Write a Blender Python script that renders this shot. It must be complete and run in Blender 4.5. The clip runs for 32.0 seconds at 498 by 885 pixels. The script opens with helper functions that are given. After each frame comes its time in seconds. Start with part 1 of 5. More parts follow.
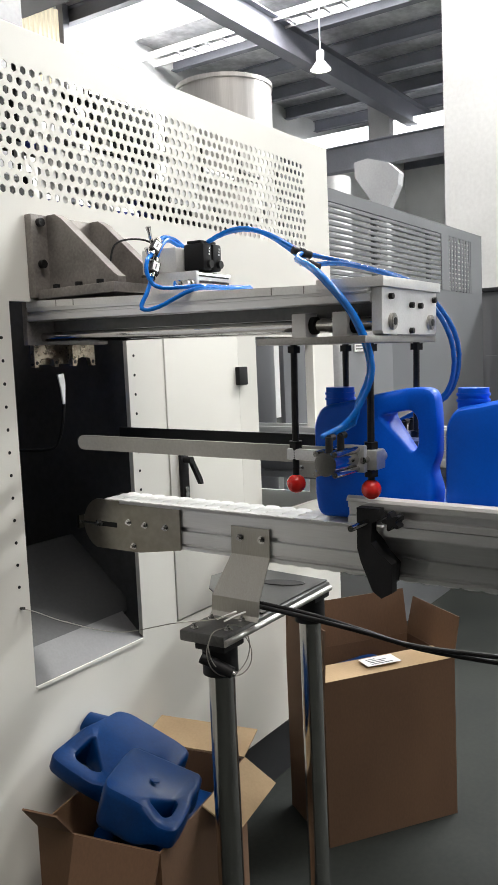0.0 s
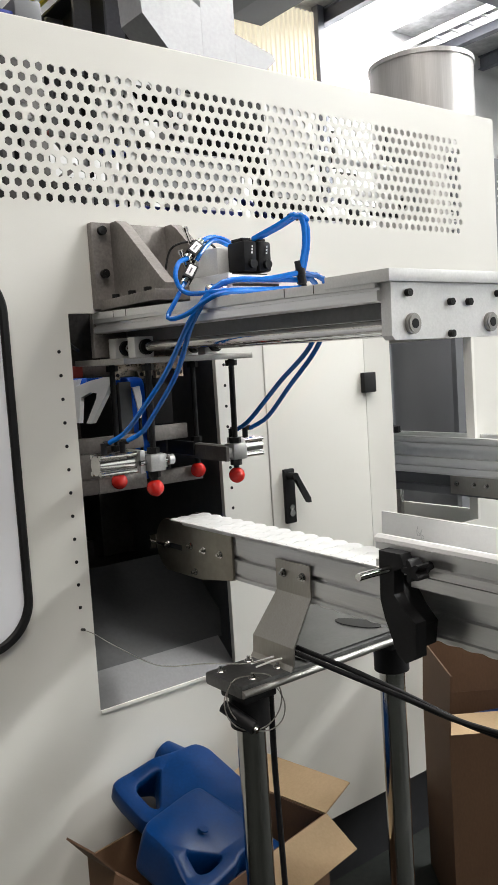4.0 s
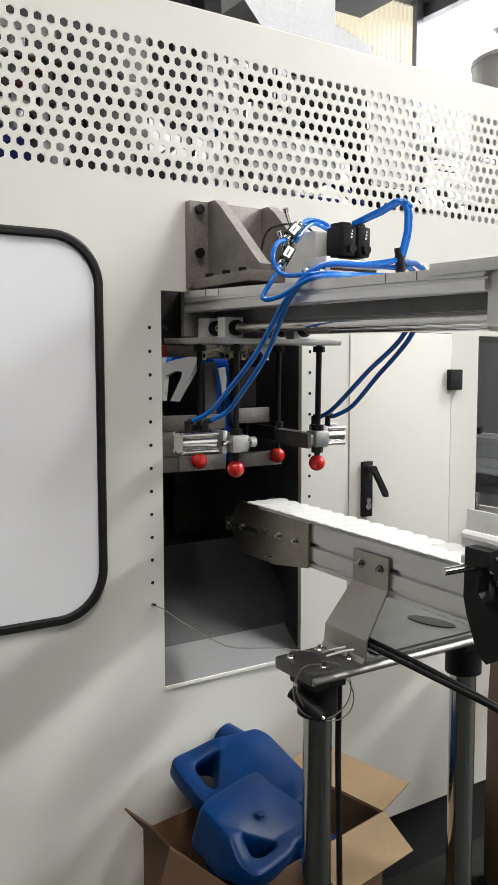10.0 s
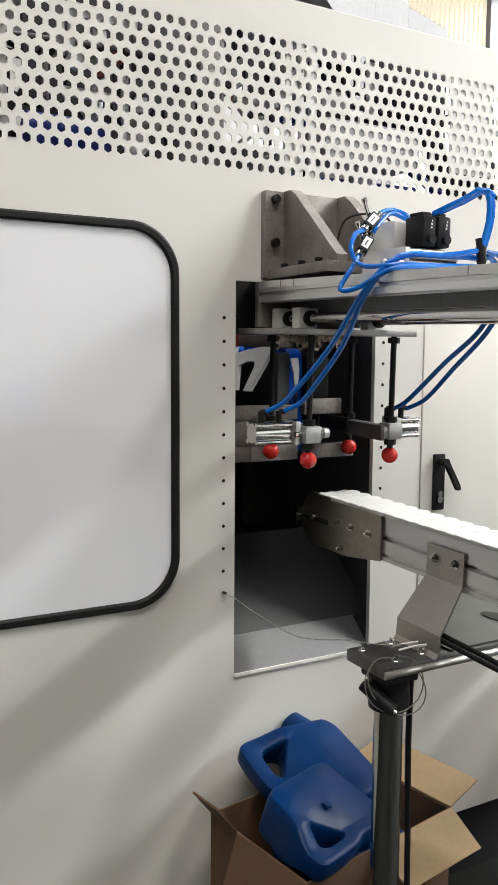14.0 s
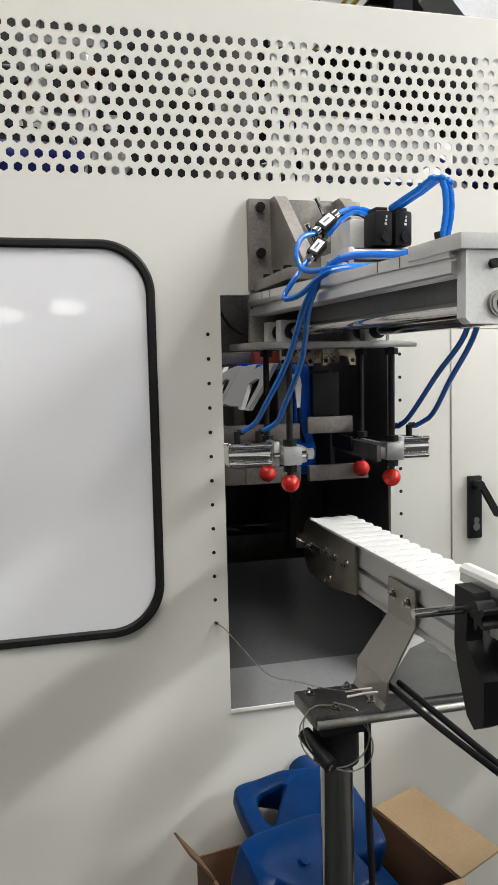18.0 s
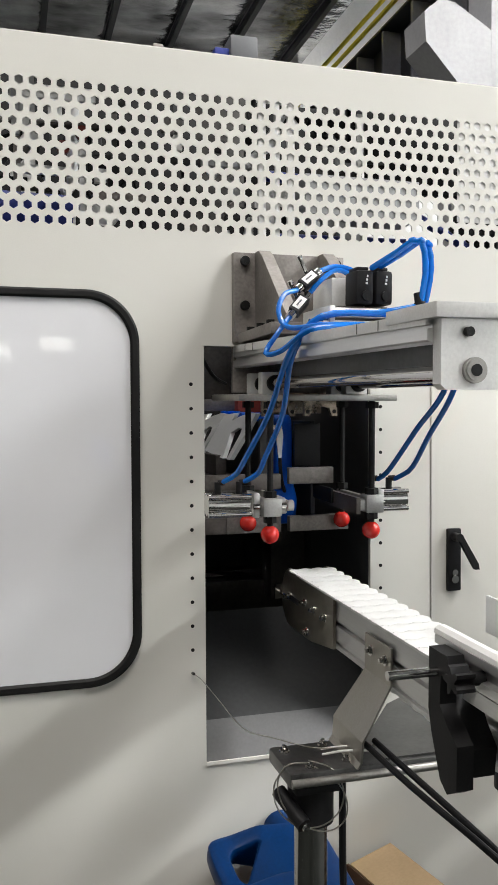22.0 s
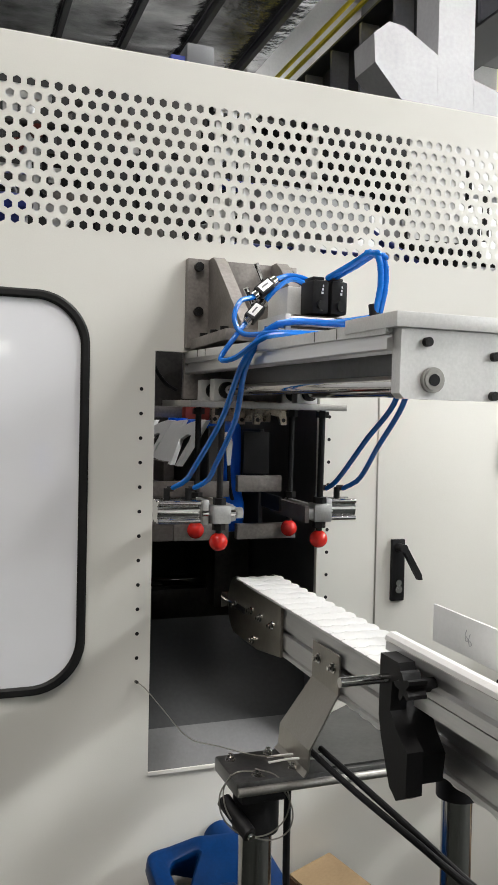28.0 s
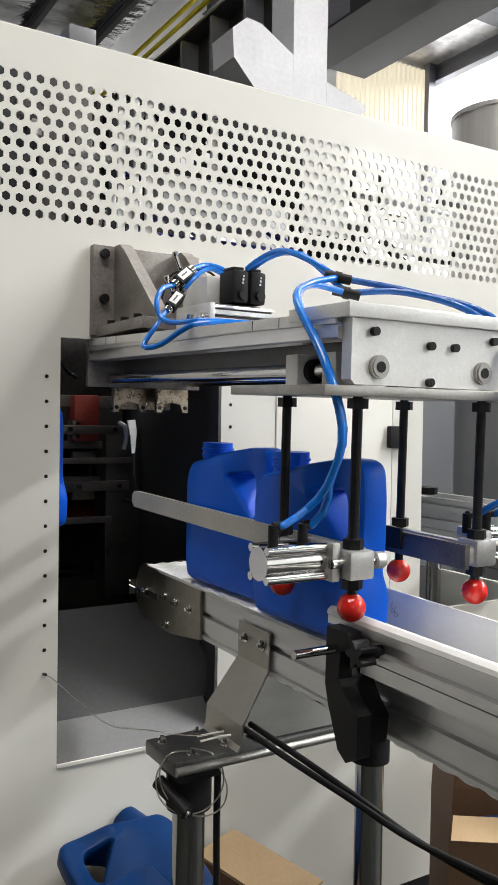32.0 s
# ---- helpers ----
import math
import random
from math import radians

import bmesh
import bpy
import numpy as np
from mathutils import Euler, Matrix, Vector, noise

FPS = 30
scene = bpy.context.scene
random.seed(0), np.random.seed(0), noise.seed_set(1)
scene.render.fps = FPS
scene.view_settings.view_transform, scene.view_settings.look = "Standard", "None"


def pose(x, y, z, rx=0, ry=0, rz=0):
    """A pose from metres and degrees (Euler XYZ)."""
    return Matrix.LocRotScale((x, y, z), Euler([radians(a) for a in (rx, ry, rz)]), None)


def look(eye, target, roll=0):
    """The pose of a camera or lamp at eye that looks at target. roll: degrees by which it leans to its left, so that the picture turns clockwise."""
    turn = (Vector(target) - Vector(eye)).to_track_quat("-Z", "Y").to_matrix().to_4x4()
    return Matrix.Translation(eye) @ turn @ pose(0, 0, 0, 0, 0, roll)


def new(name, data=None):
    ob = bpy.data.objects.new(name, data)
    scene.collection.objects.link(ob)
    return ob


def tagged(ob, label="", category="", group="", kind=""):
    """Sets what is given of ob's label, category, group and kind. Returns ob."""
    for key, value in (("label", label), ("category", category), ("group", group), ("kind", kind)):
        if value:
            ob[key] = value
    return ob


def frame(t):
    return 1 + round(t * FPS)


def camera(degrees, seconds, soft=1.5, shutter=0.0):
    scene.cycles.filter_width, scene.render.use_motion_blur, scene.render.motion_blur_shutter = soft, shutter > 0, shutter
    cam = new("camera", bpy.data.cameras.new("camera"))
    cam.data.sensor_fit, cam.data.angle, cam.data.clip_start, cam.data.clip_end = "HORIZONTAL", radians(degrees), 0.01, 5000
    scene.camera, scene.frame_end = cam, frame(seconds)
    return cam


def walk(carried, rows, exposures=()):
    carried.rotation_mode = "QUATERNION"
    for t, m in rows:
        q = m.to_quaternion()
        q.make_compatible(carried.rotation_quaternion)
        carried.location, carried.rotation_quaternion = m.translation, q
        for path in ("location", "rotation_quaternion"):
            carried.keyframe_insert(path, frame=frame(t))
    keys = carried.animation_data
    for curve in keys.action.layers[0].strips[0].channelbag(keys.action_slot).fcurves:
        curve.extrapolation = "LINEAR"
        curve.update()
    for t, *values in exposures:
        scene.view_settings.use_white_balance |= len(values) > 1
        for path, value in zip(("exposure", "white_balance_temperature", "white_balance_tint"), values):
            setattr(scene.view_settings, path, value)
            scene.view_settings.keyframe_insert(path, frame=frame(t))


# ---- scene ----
cam = camera(33.5, 32.0)
PATH = [
    (0, (-1.182, -1.365, 1.184), (0.477, -0.266, 0.988), -2.5),
    (0.5, (-1.147, -1.429, 1.177), (0.438, -0.224, 0.987), -3.1),
    (1, (-1.07, -1.471, 1.183), (0.423, -0.153, 0.994), -3.6),
    (1.5, (-1.0, -1.495, 1.194), (0.412, -0.09, 1.013), -3.3),
    (2, (-0.901, -1.522, 1.187), (0.418, -0.027, 1.02), -3.9),
    (2.5, (-0.88, -1.507, 1.219), (0.428, -0.007, 1.029), -3.1),
    (4.5, (-0.726, -1.569, 1.181), (0.468, 0.028, 1.017), -3.9),
    (5, (-0.725, -1.573, 1.18), (0.496, 0.002, 1.011), -3.4),
    (5.5, (-0.725, -1.567, 1.18), (0.504, 0.001, 1.006), -3.2),
    (6, (-0.73, -1.562, 1.179), (0.507, -0.001, 1.004), -3.1),
    (6.5, (-0.734, -1.559, 1.178), (0.514, -0.006, 1.006), -2.5),
    (7, (-0.736, -1.557, 1.179), (0.529, -0.017, 1.013), -1.4),
    (7.5, (-0.724, -1.568, 1.176), (0.542, -0.028, 1.017), -0.6),
    (8, (-0.741, -1.548, 1.175), (0.526, -0.009, 1.013), -0.1),
    (8.5, (-0.74, -1.541, 1.176), (0.475, 0.038, 1.006), -0.2),
    (9, (-0.752, -1.533, 1.179), (0.419, 0.078, 1.0), -0.2),
    (9.5, (-0.763, -1.524, 1.174), (0.365, 0.118, 0.995), -0.0),
    (10, (-0.772, -1.526, 1.171), (0.308, 0.148, 0.993), -0.1),
    (10.5, (-0.782, -1.517, 1.17), (0.265, 0.178, 0.99), 0.0),
    (11, (-0.783, -1.519, 1.173), (0.226, 0.198, 0.989), -0.2),
    (11.5, (-0.789, -1.518, 1.17), (0.197, 0.213, 0.99), -0.1),
    (12, (-0.803, -1.51, 1.171), (0.18, 0.222, 0.99), -0.0),
    (12.5, (-0.804, -1.511, 1.177), (0.168, 0.227, 0.989), -0.1),
    (13, (-0.801, -1.508, 1.174), (0.168, 0.232, 0.987), 0.1),
    (13.5, (-0.798, -1.512, 1.174), (0.165, 0.23, 0.981), 0.2),
    (14, (-0.793, -1.515, 1.177), (0.159, 0.231, 0.969), 0.4),
    (14.5, (-0.714, -1.551, 1.173), (0.136, 0.247, 0.959), 0.1),
    (16.5, (-0.4, -1.582, 1.168), (0.117, 0.339, 0.961), -1.4),
    (17, (-0.365, -1.591, 1.171), (0.13, 0.336, 0.969), -1.6),
    (17.5, (-0.369, -1.584, 1.17), (0.14, 0.342, 0.989), -1.5),
    (18, (-0.374, -1.584, 1.167), (0.143, 0.342, 1.012), -1.4),
    (18.5, (-0.373, -1.583, 1.17), (0.145, 0.344, 1.033), -1.4),
    (19, (-0.369, -1.581, 1.179), (0.149, 0.347, 1.053), -1.3),
    (19.5, (-0.361, -1.578, 1.187), (0.154, 0.351, 1.078), -1.3),
    (20, (-0.358, -1.578, 1.19), (0.162, 0.351, 1.101), -1.1),
    (20.5, (-0.361, -1.584, 1.191), (0.167, 0.344, 1.118), -0.9),
    (21, (-0.362, -1.588, 1.192), (0.172, 0.338, 1.126), -0.7),
    (21.5, (-0.365, -1.593, 1.192), (0.178, 0.331, 1.127), -0.5),
    (22, (-0.367, -1.593, 1.192), (0.186, 0.328, 1.127), -0.3),
    (22.5, (-0.369, -1.595, 1.192), (0.194, 0.323, 1.128), -0.2),
    (23, (-0.37, -1.595, 1.19), (0.202, 0.32, 1.129), 0.0),
    (23.5, (-0.37, -1.593, 1.189), (0.213, 0.319, 1.13), 0.2),
    (24, (-0.369, -1.59, 1.188), (0.225, 0.319, 1.131), 0.4),
    (24.5, (-0.37, -1.59, 1.186), (0.236, 0.316, 1.133), 0.6),
    (25, (-0.371, -1.59, 1.186), (0.247, 0.312, 1.137), 0.7),
    (25.5, (-0.372, -1.59, 1.186), (0.259, 0.308, 1.139), 0.7),
    (27.5, (-0.387, -1.584, 1.186), (0.299, 0.294, 1.147), 1.2),
    (28, (-0.387, -1.583, 1.184), (0.307, 0.293, 1.147), 1.2),
    (28.5, (-0.394, -1.582, 1.185), (0.319, 0.286, 1.148), 1.3),
    (29, (-0.415, -1.574, 1.187), (0.346, 0.275, 1.146), 1.5),
    (29.5, (-0.458, -1.56, 1.18), (0.388, 0.252, 1.147), 2.0),
    (30, (-0.45, -1.563, 1.181), (0.412, 0.241, 1.144), 1.5),
    (30.5, (-0.408, -1.581, 1.187), (0.418, 0.24, 1.137), 0.5),
    (31, (-0.392, -1.587, 1.186), (0.427, 0.237, 1.134), -0.2),
    (31.5, (-0.414, -1.58, 1.187), (0.448, 0.224, 1.125), -0.4),
    (32, (-0.517, -1.551, 1.174), (0.522, 0.156, 1.123), 0.9),
]
walk(cam, [(t, look(eye, target, roll)) for t, eye, target, roll in PATH],
     exposures=((0.0, 0.05), (2.0, -0.06), (5.0, -0.07), (9.0, -0.04), (12.0, 0.01), (14.0, -0.02), (20.0, -0.05), (28.0, -0.13), (31.0, -0.13), (32.0, -0.06)))


# ---- world, lights, exposure ----
world = bpy.data.worlds.new("hall_sky")
scene.world = world
world.use_nodes = True
wn = world.node_tree
sky = wn.nodes.new("ShaderNodeTexSky")
sky.sky_type = "NISHITA"
sky.sun_disc = False
sky.sun_elevation, sky.sun_rotation = radians(50), radians(140)
wn.links.new(sky.outputs[0], wn.nodes["Background"].inputs[0])
wn.nodes["Background"].inputs[1].default_value = 0.12


def area(name, m, sx, sy, watts, colour=(1, 1, 1)):
    lamp = bpy.data.lights.new(name, "AREA")
    lamp.shape, lamp.size, lamp.size_y = "RECTANGLE", sx, sy
    lamp.energy, lamp.color = watts, colour
    ob = new(name, lamp)
    ob.matrix_world = m
    return ob


# daylight through the long roof light, before and behind the machine row
area("overhead_area", pose(10.45, -5.5, 7.15), 1.4, 12.9, 3600, (0.985, 1.0, 0.985))
area("overhead_area", pose(10.45, 4.9, 7.15), 1.4, 7.8, 1300, (1.0, 0.99, 0.97))
# added fill lamps, with no roof light or window where they stand
area("overhead_area", look((-1.7, -2.8, 6.85), (-1.2, -0.9, 1.0)), 5.0, 1.2, 362, (1.0, 0.945, 0.885))
area("front_left_fill", look((-3.2, -8.5, 3.6), (0.0, 0.0, 1.2)), 1.8, 1.2, 40, (1.0, 0.935, 0.84))
area("overhead_area", look((0.5, 1.2, 6.85), (0.3, 0.7, 1.0)), 2.6, 1.2, 200, (1.0, 0.99, 0.97))
# unseen fill aimed to brighten the broad white pillar
area("overhead_area", look((4.3, -1.6, 6.85), (6.2, 0.7, 3.2)), 1.2, 2.4, 900, (1.0, 0.99, 0.97))
area("overhead_area", look((5.6, 4.6, 6.85), (5.6, 6.0, 0.0)), 1.2, 3.0, 420, (1.0, 0.99, 0.97))

# ---- materials ----


def nodes(name, rough=0.5, metal=0.0):
    m = bpy.data.materials.new(name)
    m.use_nodes = True
    b = m.node_tree.nodes["Principled BSDF"]
    b.inputs["Roughness"].default_value = rough
    b.inputs["Metallic"].default_value = metal
    return m, m.node_tree, b


def surface(name, c1, c2, scale=8.0, rough=0.5, metal=0.0, bump=0.02, fine=120.0, rough_var=0.12, stretch=(1, 1, 1), coat=0.0, random_tint=0.0):
    """Two colours mixed by a broad noise, a finer one on top, roughness and bump from both."""
    m, t, b = nodes(name, rough, metal)
    n, l = t.nodes, t.links
    co = n.new("ShaderNodeTexCoord")
    mp = n.new("ShaderNodeMapping")
    mp.inputs["Scale"].default_value = stretch
    l.new(co.outputs["Object"], mp.inputs[0])
    a = n.new("ShaderNodeTexNoise")
    a.inputs["Scale"].default_value, a.inputs["Detail"].default_value = scale, 5
    f = n.new("ShaderNodeTexNoise")
    f.inputs["Scale"].default_value, f.inputs["Detail"].default_value = fine, 4
    l.new(mp.outputs[0], a.inputs["Vector"])
    l.new(mp.outputs[0], f.inputs["Vector"])
    mx = n.new("ShaderNodeMath")
    mx.operation = "MULTIPLY_ADD"
    mx.inputs[1].default_value, mx.inputs[2].default_value = 0.35, 0.0
    l.new(f.outputs[0], mx.inputs[0])
    ad = n.new("ShaderNodeMath")
    ad.operation = "MULTIPLY_ADD"
    ad.inputs[1].default_value = 0.65
    l.new(a.outputs[0], ad.inputs[0])
    l.new(mx.outputs[0], ad.inputs[2])
    rp = n.new("ShaderNodeValToRGB")
    rp.color_ramp.elements[0].position, rp.color_ramp.elements[1].position = 0.33, 0.67
    rp.color_ramp.elements[0].color, rp.color_ramp.elements[1].color = (*c1, 1), (*c2, 1)
    l.new(ad.outputs[0], rp.inputs[0])
    col = rp.outputs[0]
    if random_tint:
        oi = n.new("ShaderNodeObjectInfo")
        hs = n.new("ShaderNodeHueSaturation")
        mr = n.new("ShaderNodeMapRange")
        mr.inputs[3].default_value, mr.inputs[4].default_value = 1 - random_tint, 1 + random_tint
        l.new(oi.outputs["Random"], mr.inputs[0])
        l.new(mr.outputs[0], hs.inputs["Value"])
        l.new(col, hs.inputs["Color"])
        col = hs.outputs[0]
    l.new(col, b.inputs["Base Color"])
    rr = n.new("ShaderNodeMapRange")
    rr.inputs[3].default_value, rr.inputs[4].default_value = max(0.03, rough - rough_var), min(1, rough + rough_var)
    l.new(ad.outputs[0], rr.inputs[0])
    l.new(rr.outputs[0], b.inputs["Roughness"])
    if bump:
        bp = n.new("ShaderNodeBump")
        bp.inputs["Strength"].default_value, bp.inputs["Distance"].default_value = 0.6, bump * 0.01
        l.new(ad.outputs[0], bp.inputs["Height"])
        l.new(bp.outputs[0], b.inputs["Normal"])
    if coat:
        b.inputs["Coat Weight"].default_value = coat
    return m


def glowing(name, colour, strength):
    m, t, b = nodes(name)
    b.inputs["Base Color"].default_value = (*(0.35 * c for c in colour), 1)
    b.inputs["Emission Color"].default_value = (*colour, 1)
    b.inputs["Emission Strength"].default_value = strength
    return m


CREAM = surface("cream_powder_coat", (0.655, 0.648, 0.60), (0.71, 0.704, 0.66), 1.6, 0.38, 0, 0.02, 420, 0.07)
CREAM_EDGE = surface("cream_panel_edge", (0.74, 0.73, 0.68), (0.82, 0.81, 0.77), 6, 0.45, 0, 0.01)
ALU = surface("aluminium_extruded", (0.62, 0.62, 0.62), (0.74, 0.74, 0.74), 5, 0.34, 0.8, 0.02, 260, 0.09, (1, 0.06, 1))
ALU_PLATE = surface("aluminium_milled_plate", (0.60, 0.60, 0.59), (0.77, 0.77, 0.76), 9, 0.42, 0.4, 0.03, 300, 0.12)
ALU_BLOCK = surface("machined_aluminium_block", (0.40, 0.40, 0.395), (0.58, 0.58, 0.57), 14, 0.34, 0.7, 0.03, 260, 0.12)
ALU_DARK = surface("aluminium_groove", (0.16, 0.16, 0.16), (0.24, 0.24, 0.24), 9, 0.5, 0.6, 0.02)
STEEL = surface("stainless_sheet", (0.31, 0.296, 0.262), (0.42, 0.402, 0.362), 7, 0.3, 0.95, 0.02, 500, 0.1, (1, 1, 0.1))
HOPPER = surface("brushed_stainless_drum", (0.66, 0.64, 0.62), (0.88, 0.86, 0.85), 3, 0.3, 0.6, 0.15, 40, 0.05, (7, 7, 0.06))
NOSE_STEEL = surface("mottled_brown_stainless", (0.24, 0.222, 0.19), (0.37, 0.345, 0.295), 5, 0.3, 0.95, 0.0, 60, 0.05)
MILLED_DIM = surface("worn_milled_steel", (0.26, 0.25, 0.235), (0.40, 0.39, 0.37), 12, 0.4, 0.8, 0.04, 240, 0.12)
CHROME = surface("polished_steel_tube", (0.55, 0.54, 0.53), (0.66, 0.65, 0.64), 4, 0.1, 1.0, 0.0, 200, 0.05)
CLAMP_PAINT = surface("pale_scuffed_bar", (0.36, 0.35, 0.32), (0.47, 0.46, 0.42), 9, 0.45, 0.1, 0.03, 160, 0.1)
LEG_STEEL = surface("dull_polished_tube", (0.36, 0.35, 0.335), (0.62, 0.61, 0.59), 5, 0.15, 1.0, 0.01, 90, 0.08, (8, 8, 0.15))
PLATE_STEEL = surface("scuffed_grey_plate", (0.07, 0.07, 0.07), (0.15, 0.15, 0.147), 9, 0.32, 0.7, 0.03, 140, 0.14)
CAST = surface("cast_grey_metal", (0.15, 0.136, 0.128), (0.31, 0.288, 0.27), 14, 0.46, 0.55, 0.09, 160, 0.14)
# same casting as above in darker tones, for nest and press parts
CAST_DARK = surface("darker_grey_casting", (0.085, 0.075, 0.070), (0.17, 0.155, 0.145), 14, 0.5, 0.55, 0.09, 160, 0.14)
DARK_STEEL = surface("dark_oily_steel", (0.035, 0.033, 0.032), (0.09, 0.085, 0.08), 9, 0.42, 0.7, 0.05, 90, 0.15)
BLACK = surface("black_plastic", (0.006, 0.006, 0.007), (0.014, 0.014, 0.015), 20, 0.52, 0, 0.03, 300, 0.1)
BLACK_OXIDE = surface("black_oxide_screw", (0.008, 0.008, 0.009), (0.022, 0.022, 0.022), 30, 0.45, 0.6, 0.03, 300, 0.1)
RUBBER = surface("black_rubber", (0.008, 0.008, 0.008), (0.017, 0.017, 0.017), 12, 0.5, 0, 0.03, 200, 0.1)
RED = surface("red_ball_plastic", (0.55, 0.014, 0.010), (0.68, 0.022, 0.014), 20, 0.2, 0, 0.0, 200, 0.05, coat=0.3)
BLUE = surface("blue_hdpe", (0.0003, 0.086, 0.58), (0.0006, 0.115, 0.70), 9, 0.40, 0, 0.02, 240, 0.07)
# dusty, and far darker than the fresh jugs: the boxes' shade is in the colour
BLUE_SCRAP = surface("dusty_shaded_blue_hdpe", (0.0003, 0.016, 0.072), (0.0006, 0.029, 0.12), 11, 0.36, 0, 0.05, 150, 0.1)
for blue in (BLUE, BLUE_SCRAP):
    blue.node_tree.nodes["Principled BSDF"].inputs["Specular IOR Level"].default_value = 0.2
HOSE = surface("blue_polyurethane_hose", (0.002, 0.125, 0.52), (0.004, 0.175, 0.66), 20, 0.22, 0, 0.0, 200, 0.05, coat=0.1)
HOSE_DARK = surface("dark_blue_hose", (0.003, 0.065, 0.28), (0.005, 0.105, 0.40), 20, 0.26, 0, 0.0, 200, 0.05)
WHITE = surface("white_acetal", (0.74, 0.74, 0.73), (0.82, 0.82, 0.81), 12, 0.36, 0, 0.02, 200, 0.08, random_tint=0.03)
BRASS = surface("sparkling_bronze_casting", (0.17, 0.135, 0.10), (0.50, 0.43, 0.34), 60, 0.3, 0.9, 0.4, 260, 0.2)
# one board: shade painted into the walls' tone, light into the pale flaps'
CARD_SHADED = surface("brown_cardboard_shaded", (0.092, 0.047, 0.024), (0.135, 0.073, 0.038), 5, 0.75, 0, 0.05, 200, 0.08, (1, 1, 0.4))
CARD_LIT = surface("brown_cardboard_lit", (0.34, 0.235, 0.125), (0.44, 0.31, 0.18), 7, 0.75, 0, 0.04, 180, 0.08, (1, 1, 0.4))
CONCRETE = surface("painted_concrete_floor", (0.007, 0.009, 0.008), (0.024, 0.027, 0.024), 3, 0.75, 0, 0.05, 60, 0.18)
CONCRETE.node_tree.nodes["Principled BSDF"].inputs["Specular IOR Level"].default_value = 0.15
PLASTER = surface("white_plaster", (0.66, 0.66, 0.65), (0.8, 0.8, 0.79), 1.2, 0.8, 0, 0.05, 30, 0.08)
GREY_PANEL = surface("dark_grey_paint", (0.115, 0.12, 0.13), (0.15, 0.155, 0.165), 2, 0.4, 0, 0.02, 200, 0.08)
GREY_LIGHT = surface("light_grey_paint", (0.34, 0.35, 0.36), (0.42, 0.43, 0.44), 2, 0.4, 0, 0.02, 200, 0.08)
FOIL = surface("silver_foil_insulation", (0.34, 0.34, 0.36), (0.86, 0.86, 0.88), 2.2, 0.34, 0.45, 0.9, 9, 0.16)
FOIL_DARK = surface("dull_silver_foil", (0.11, 0.11, 0.115), (0.80, 0.80, 0.82), 1.1, 0.16, 0.95, 11.0, 3.6, 0.08, (1, 1.5, 1))
PURLIN = surface("grey_blue_steelwork", (0.15, 0.155, 0.185), (0.21, 0.215, 0.25), 2, 0.5, 0.1, 0.02, 40, 0.1)
GIRDER = surface("dark_crane_girder", (0.018, 0.019, 0.022), (0.035, 0.036, 0.04), 2, 0.5, 0.1, 0.02, 40, 0.1)
YELLOW = surface("yellow_handrail", (0.62, 0.52, 0.02), (0.75, 0.64, 0.04), 4, 0.45, 0, 0.02, 80, 0.08)
GALV = surface("galvanised_duct", (0.55, 0.56, 0.57), (0.74, 0.75, 0.76), 3, 0.38, 0.55, 0.03, 40, 0.12)
GALV_WHITE = surface("white_grey_duct_sheet", (0.30, 0.30, 0.31), (0.40, 0.40, 0.41), 2, 0.5, 0.0, 0.02, 40, 0.1)
RUST = surface("red_oxide_paint", (0.12, 0.012, 0.008), (0.2, 0.025, 0.015), 8, 0.5, 0, 0.03, 100, 0.1)
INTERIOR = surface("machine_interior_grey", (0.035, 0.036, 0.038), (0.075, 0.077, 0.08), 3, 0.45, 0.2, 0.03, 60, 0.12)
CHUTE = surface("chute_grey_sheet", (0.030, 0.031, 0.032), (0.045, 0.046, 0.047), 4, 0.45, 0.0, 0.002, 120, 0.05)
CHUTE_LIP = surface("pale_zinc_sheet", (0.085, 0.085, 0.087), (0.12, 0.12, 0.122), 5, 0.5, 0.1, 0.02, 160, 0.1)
CHUTE.node_tree.nodes["Principled BSDF"].inputs["Specular IOR Level"].default_value = 0.3
PAPER = surface("white_paper_label", (0.72, 0.72, 0.72), (0.8, 0.8, 0.8), 20, 0.7, 0, 0.0)
INK = surface("grey_print", (0.10, 0.10, 0.11), (0.16, 0.16, 0.17), 40, 0.7, 0, 0.0)
BLUE_MACHINE = surface("royal_blue_paint", (0.012, 0.025, 0.20), (0.02, 0.04, 0.28), 4, 0.4, 0, 0.02)
SKYLIGHT = glowing("daylit_roof_sheet", (0.95, 0.98, 1.0), 2.6)
LAMP_GLOW = glowing("lit_lamp_glass", (1.0, 0.98, 0.92), 6.0)
WINDOW_WARM = glowing("sunlit_corrugated_sheet", (0.95, 0.86, 0.66), 0.75)


def pane_material():
    m, t, b = nodes("milky_polycarbonate", 0.035)
    b.inputs["Base Color"].default_value = (0.66, 0.67, 0.69, 1)
    b.inputs["Coat Weight"].default_value = 0.4
    n, l = t.nodes, t.links
    co = n.new("ShaderNodeTexCoord")
    ns = n.new("ShaderNodeTexNoise")
    ns.inputs["Scale"].default_value = 2.3
    l.new(co.outputs["Object"], ns.inputs["Vector"])
    rp = n.new("ShaderNodeValToRGB")
    rp.color_ramp.elements[0].color, rp.color_ramp.elements[1].color = (0.74, 0.748, 0.775, 1), (0.82, 0.826, 0.85, 1)
    l.new(ns.outputs[0], rp.inputs[0])
    l.new(rp.outputs[0], b.inputs["Base Color"])
    return m


PANE = pane_material()
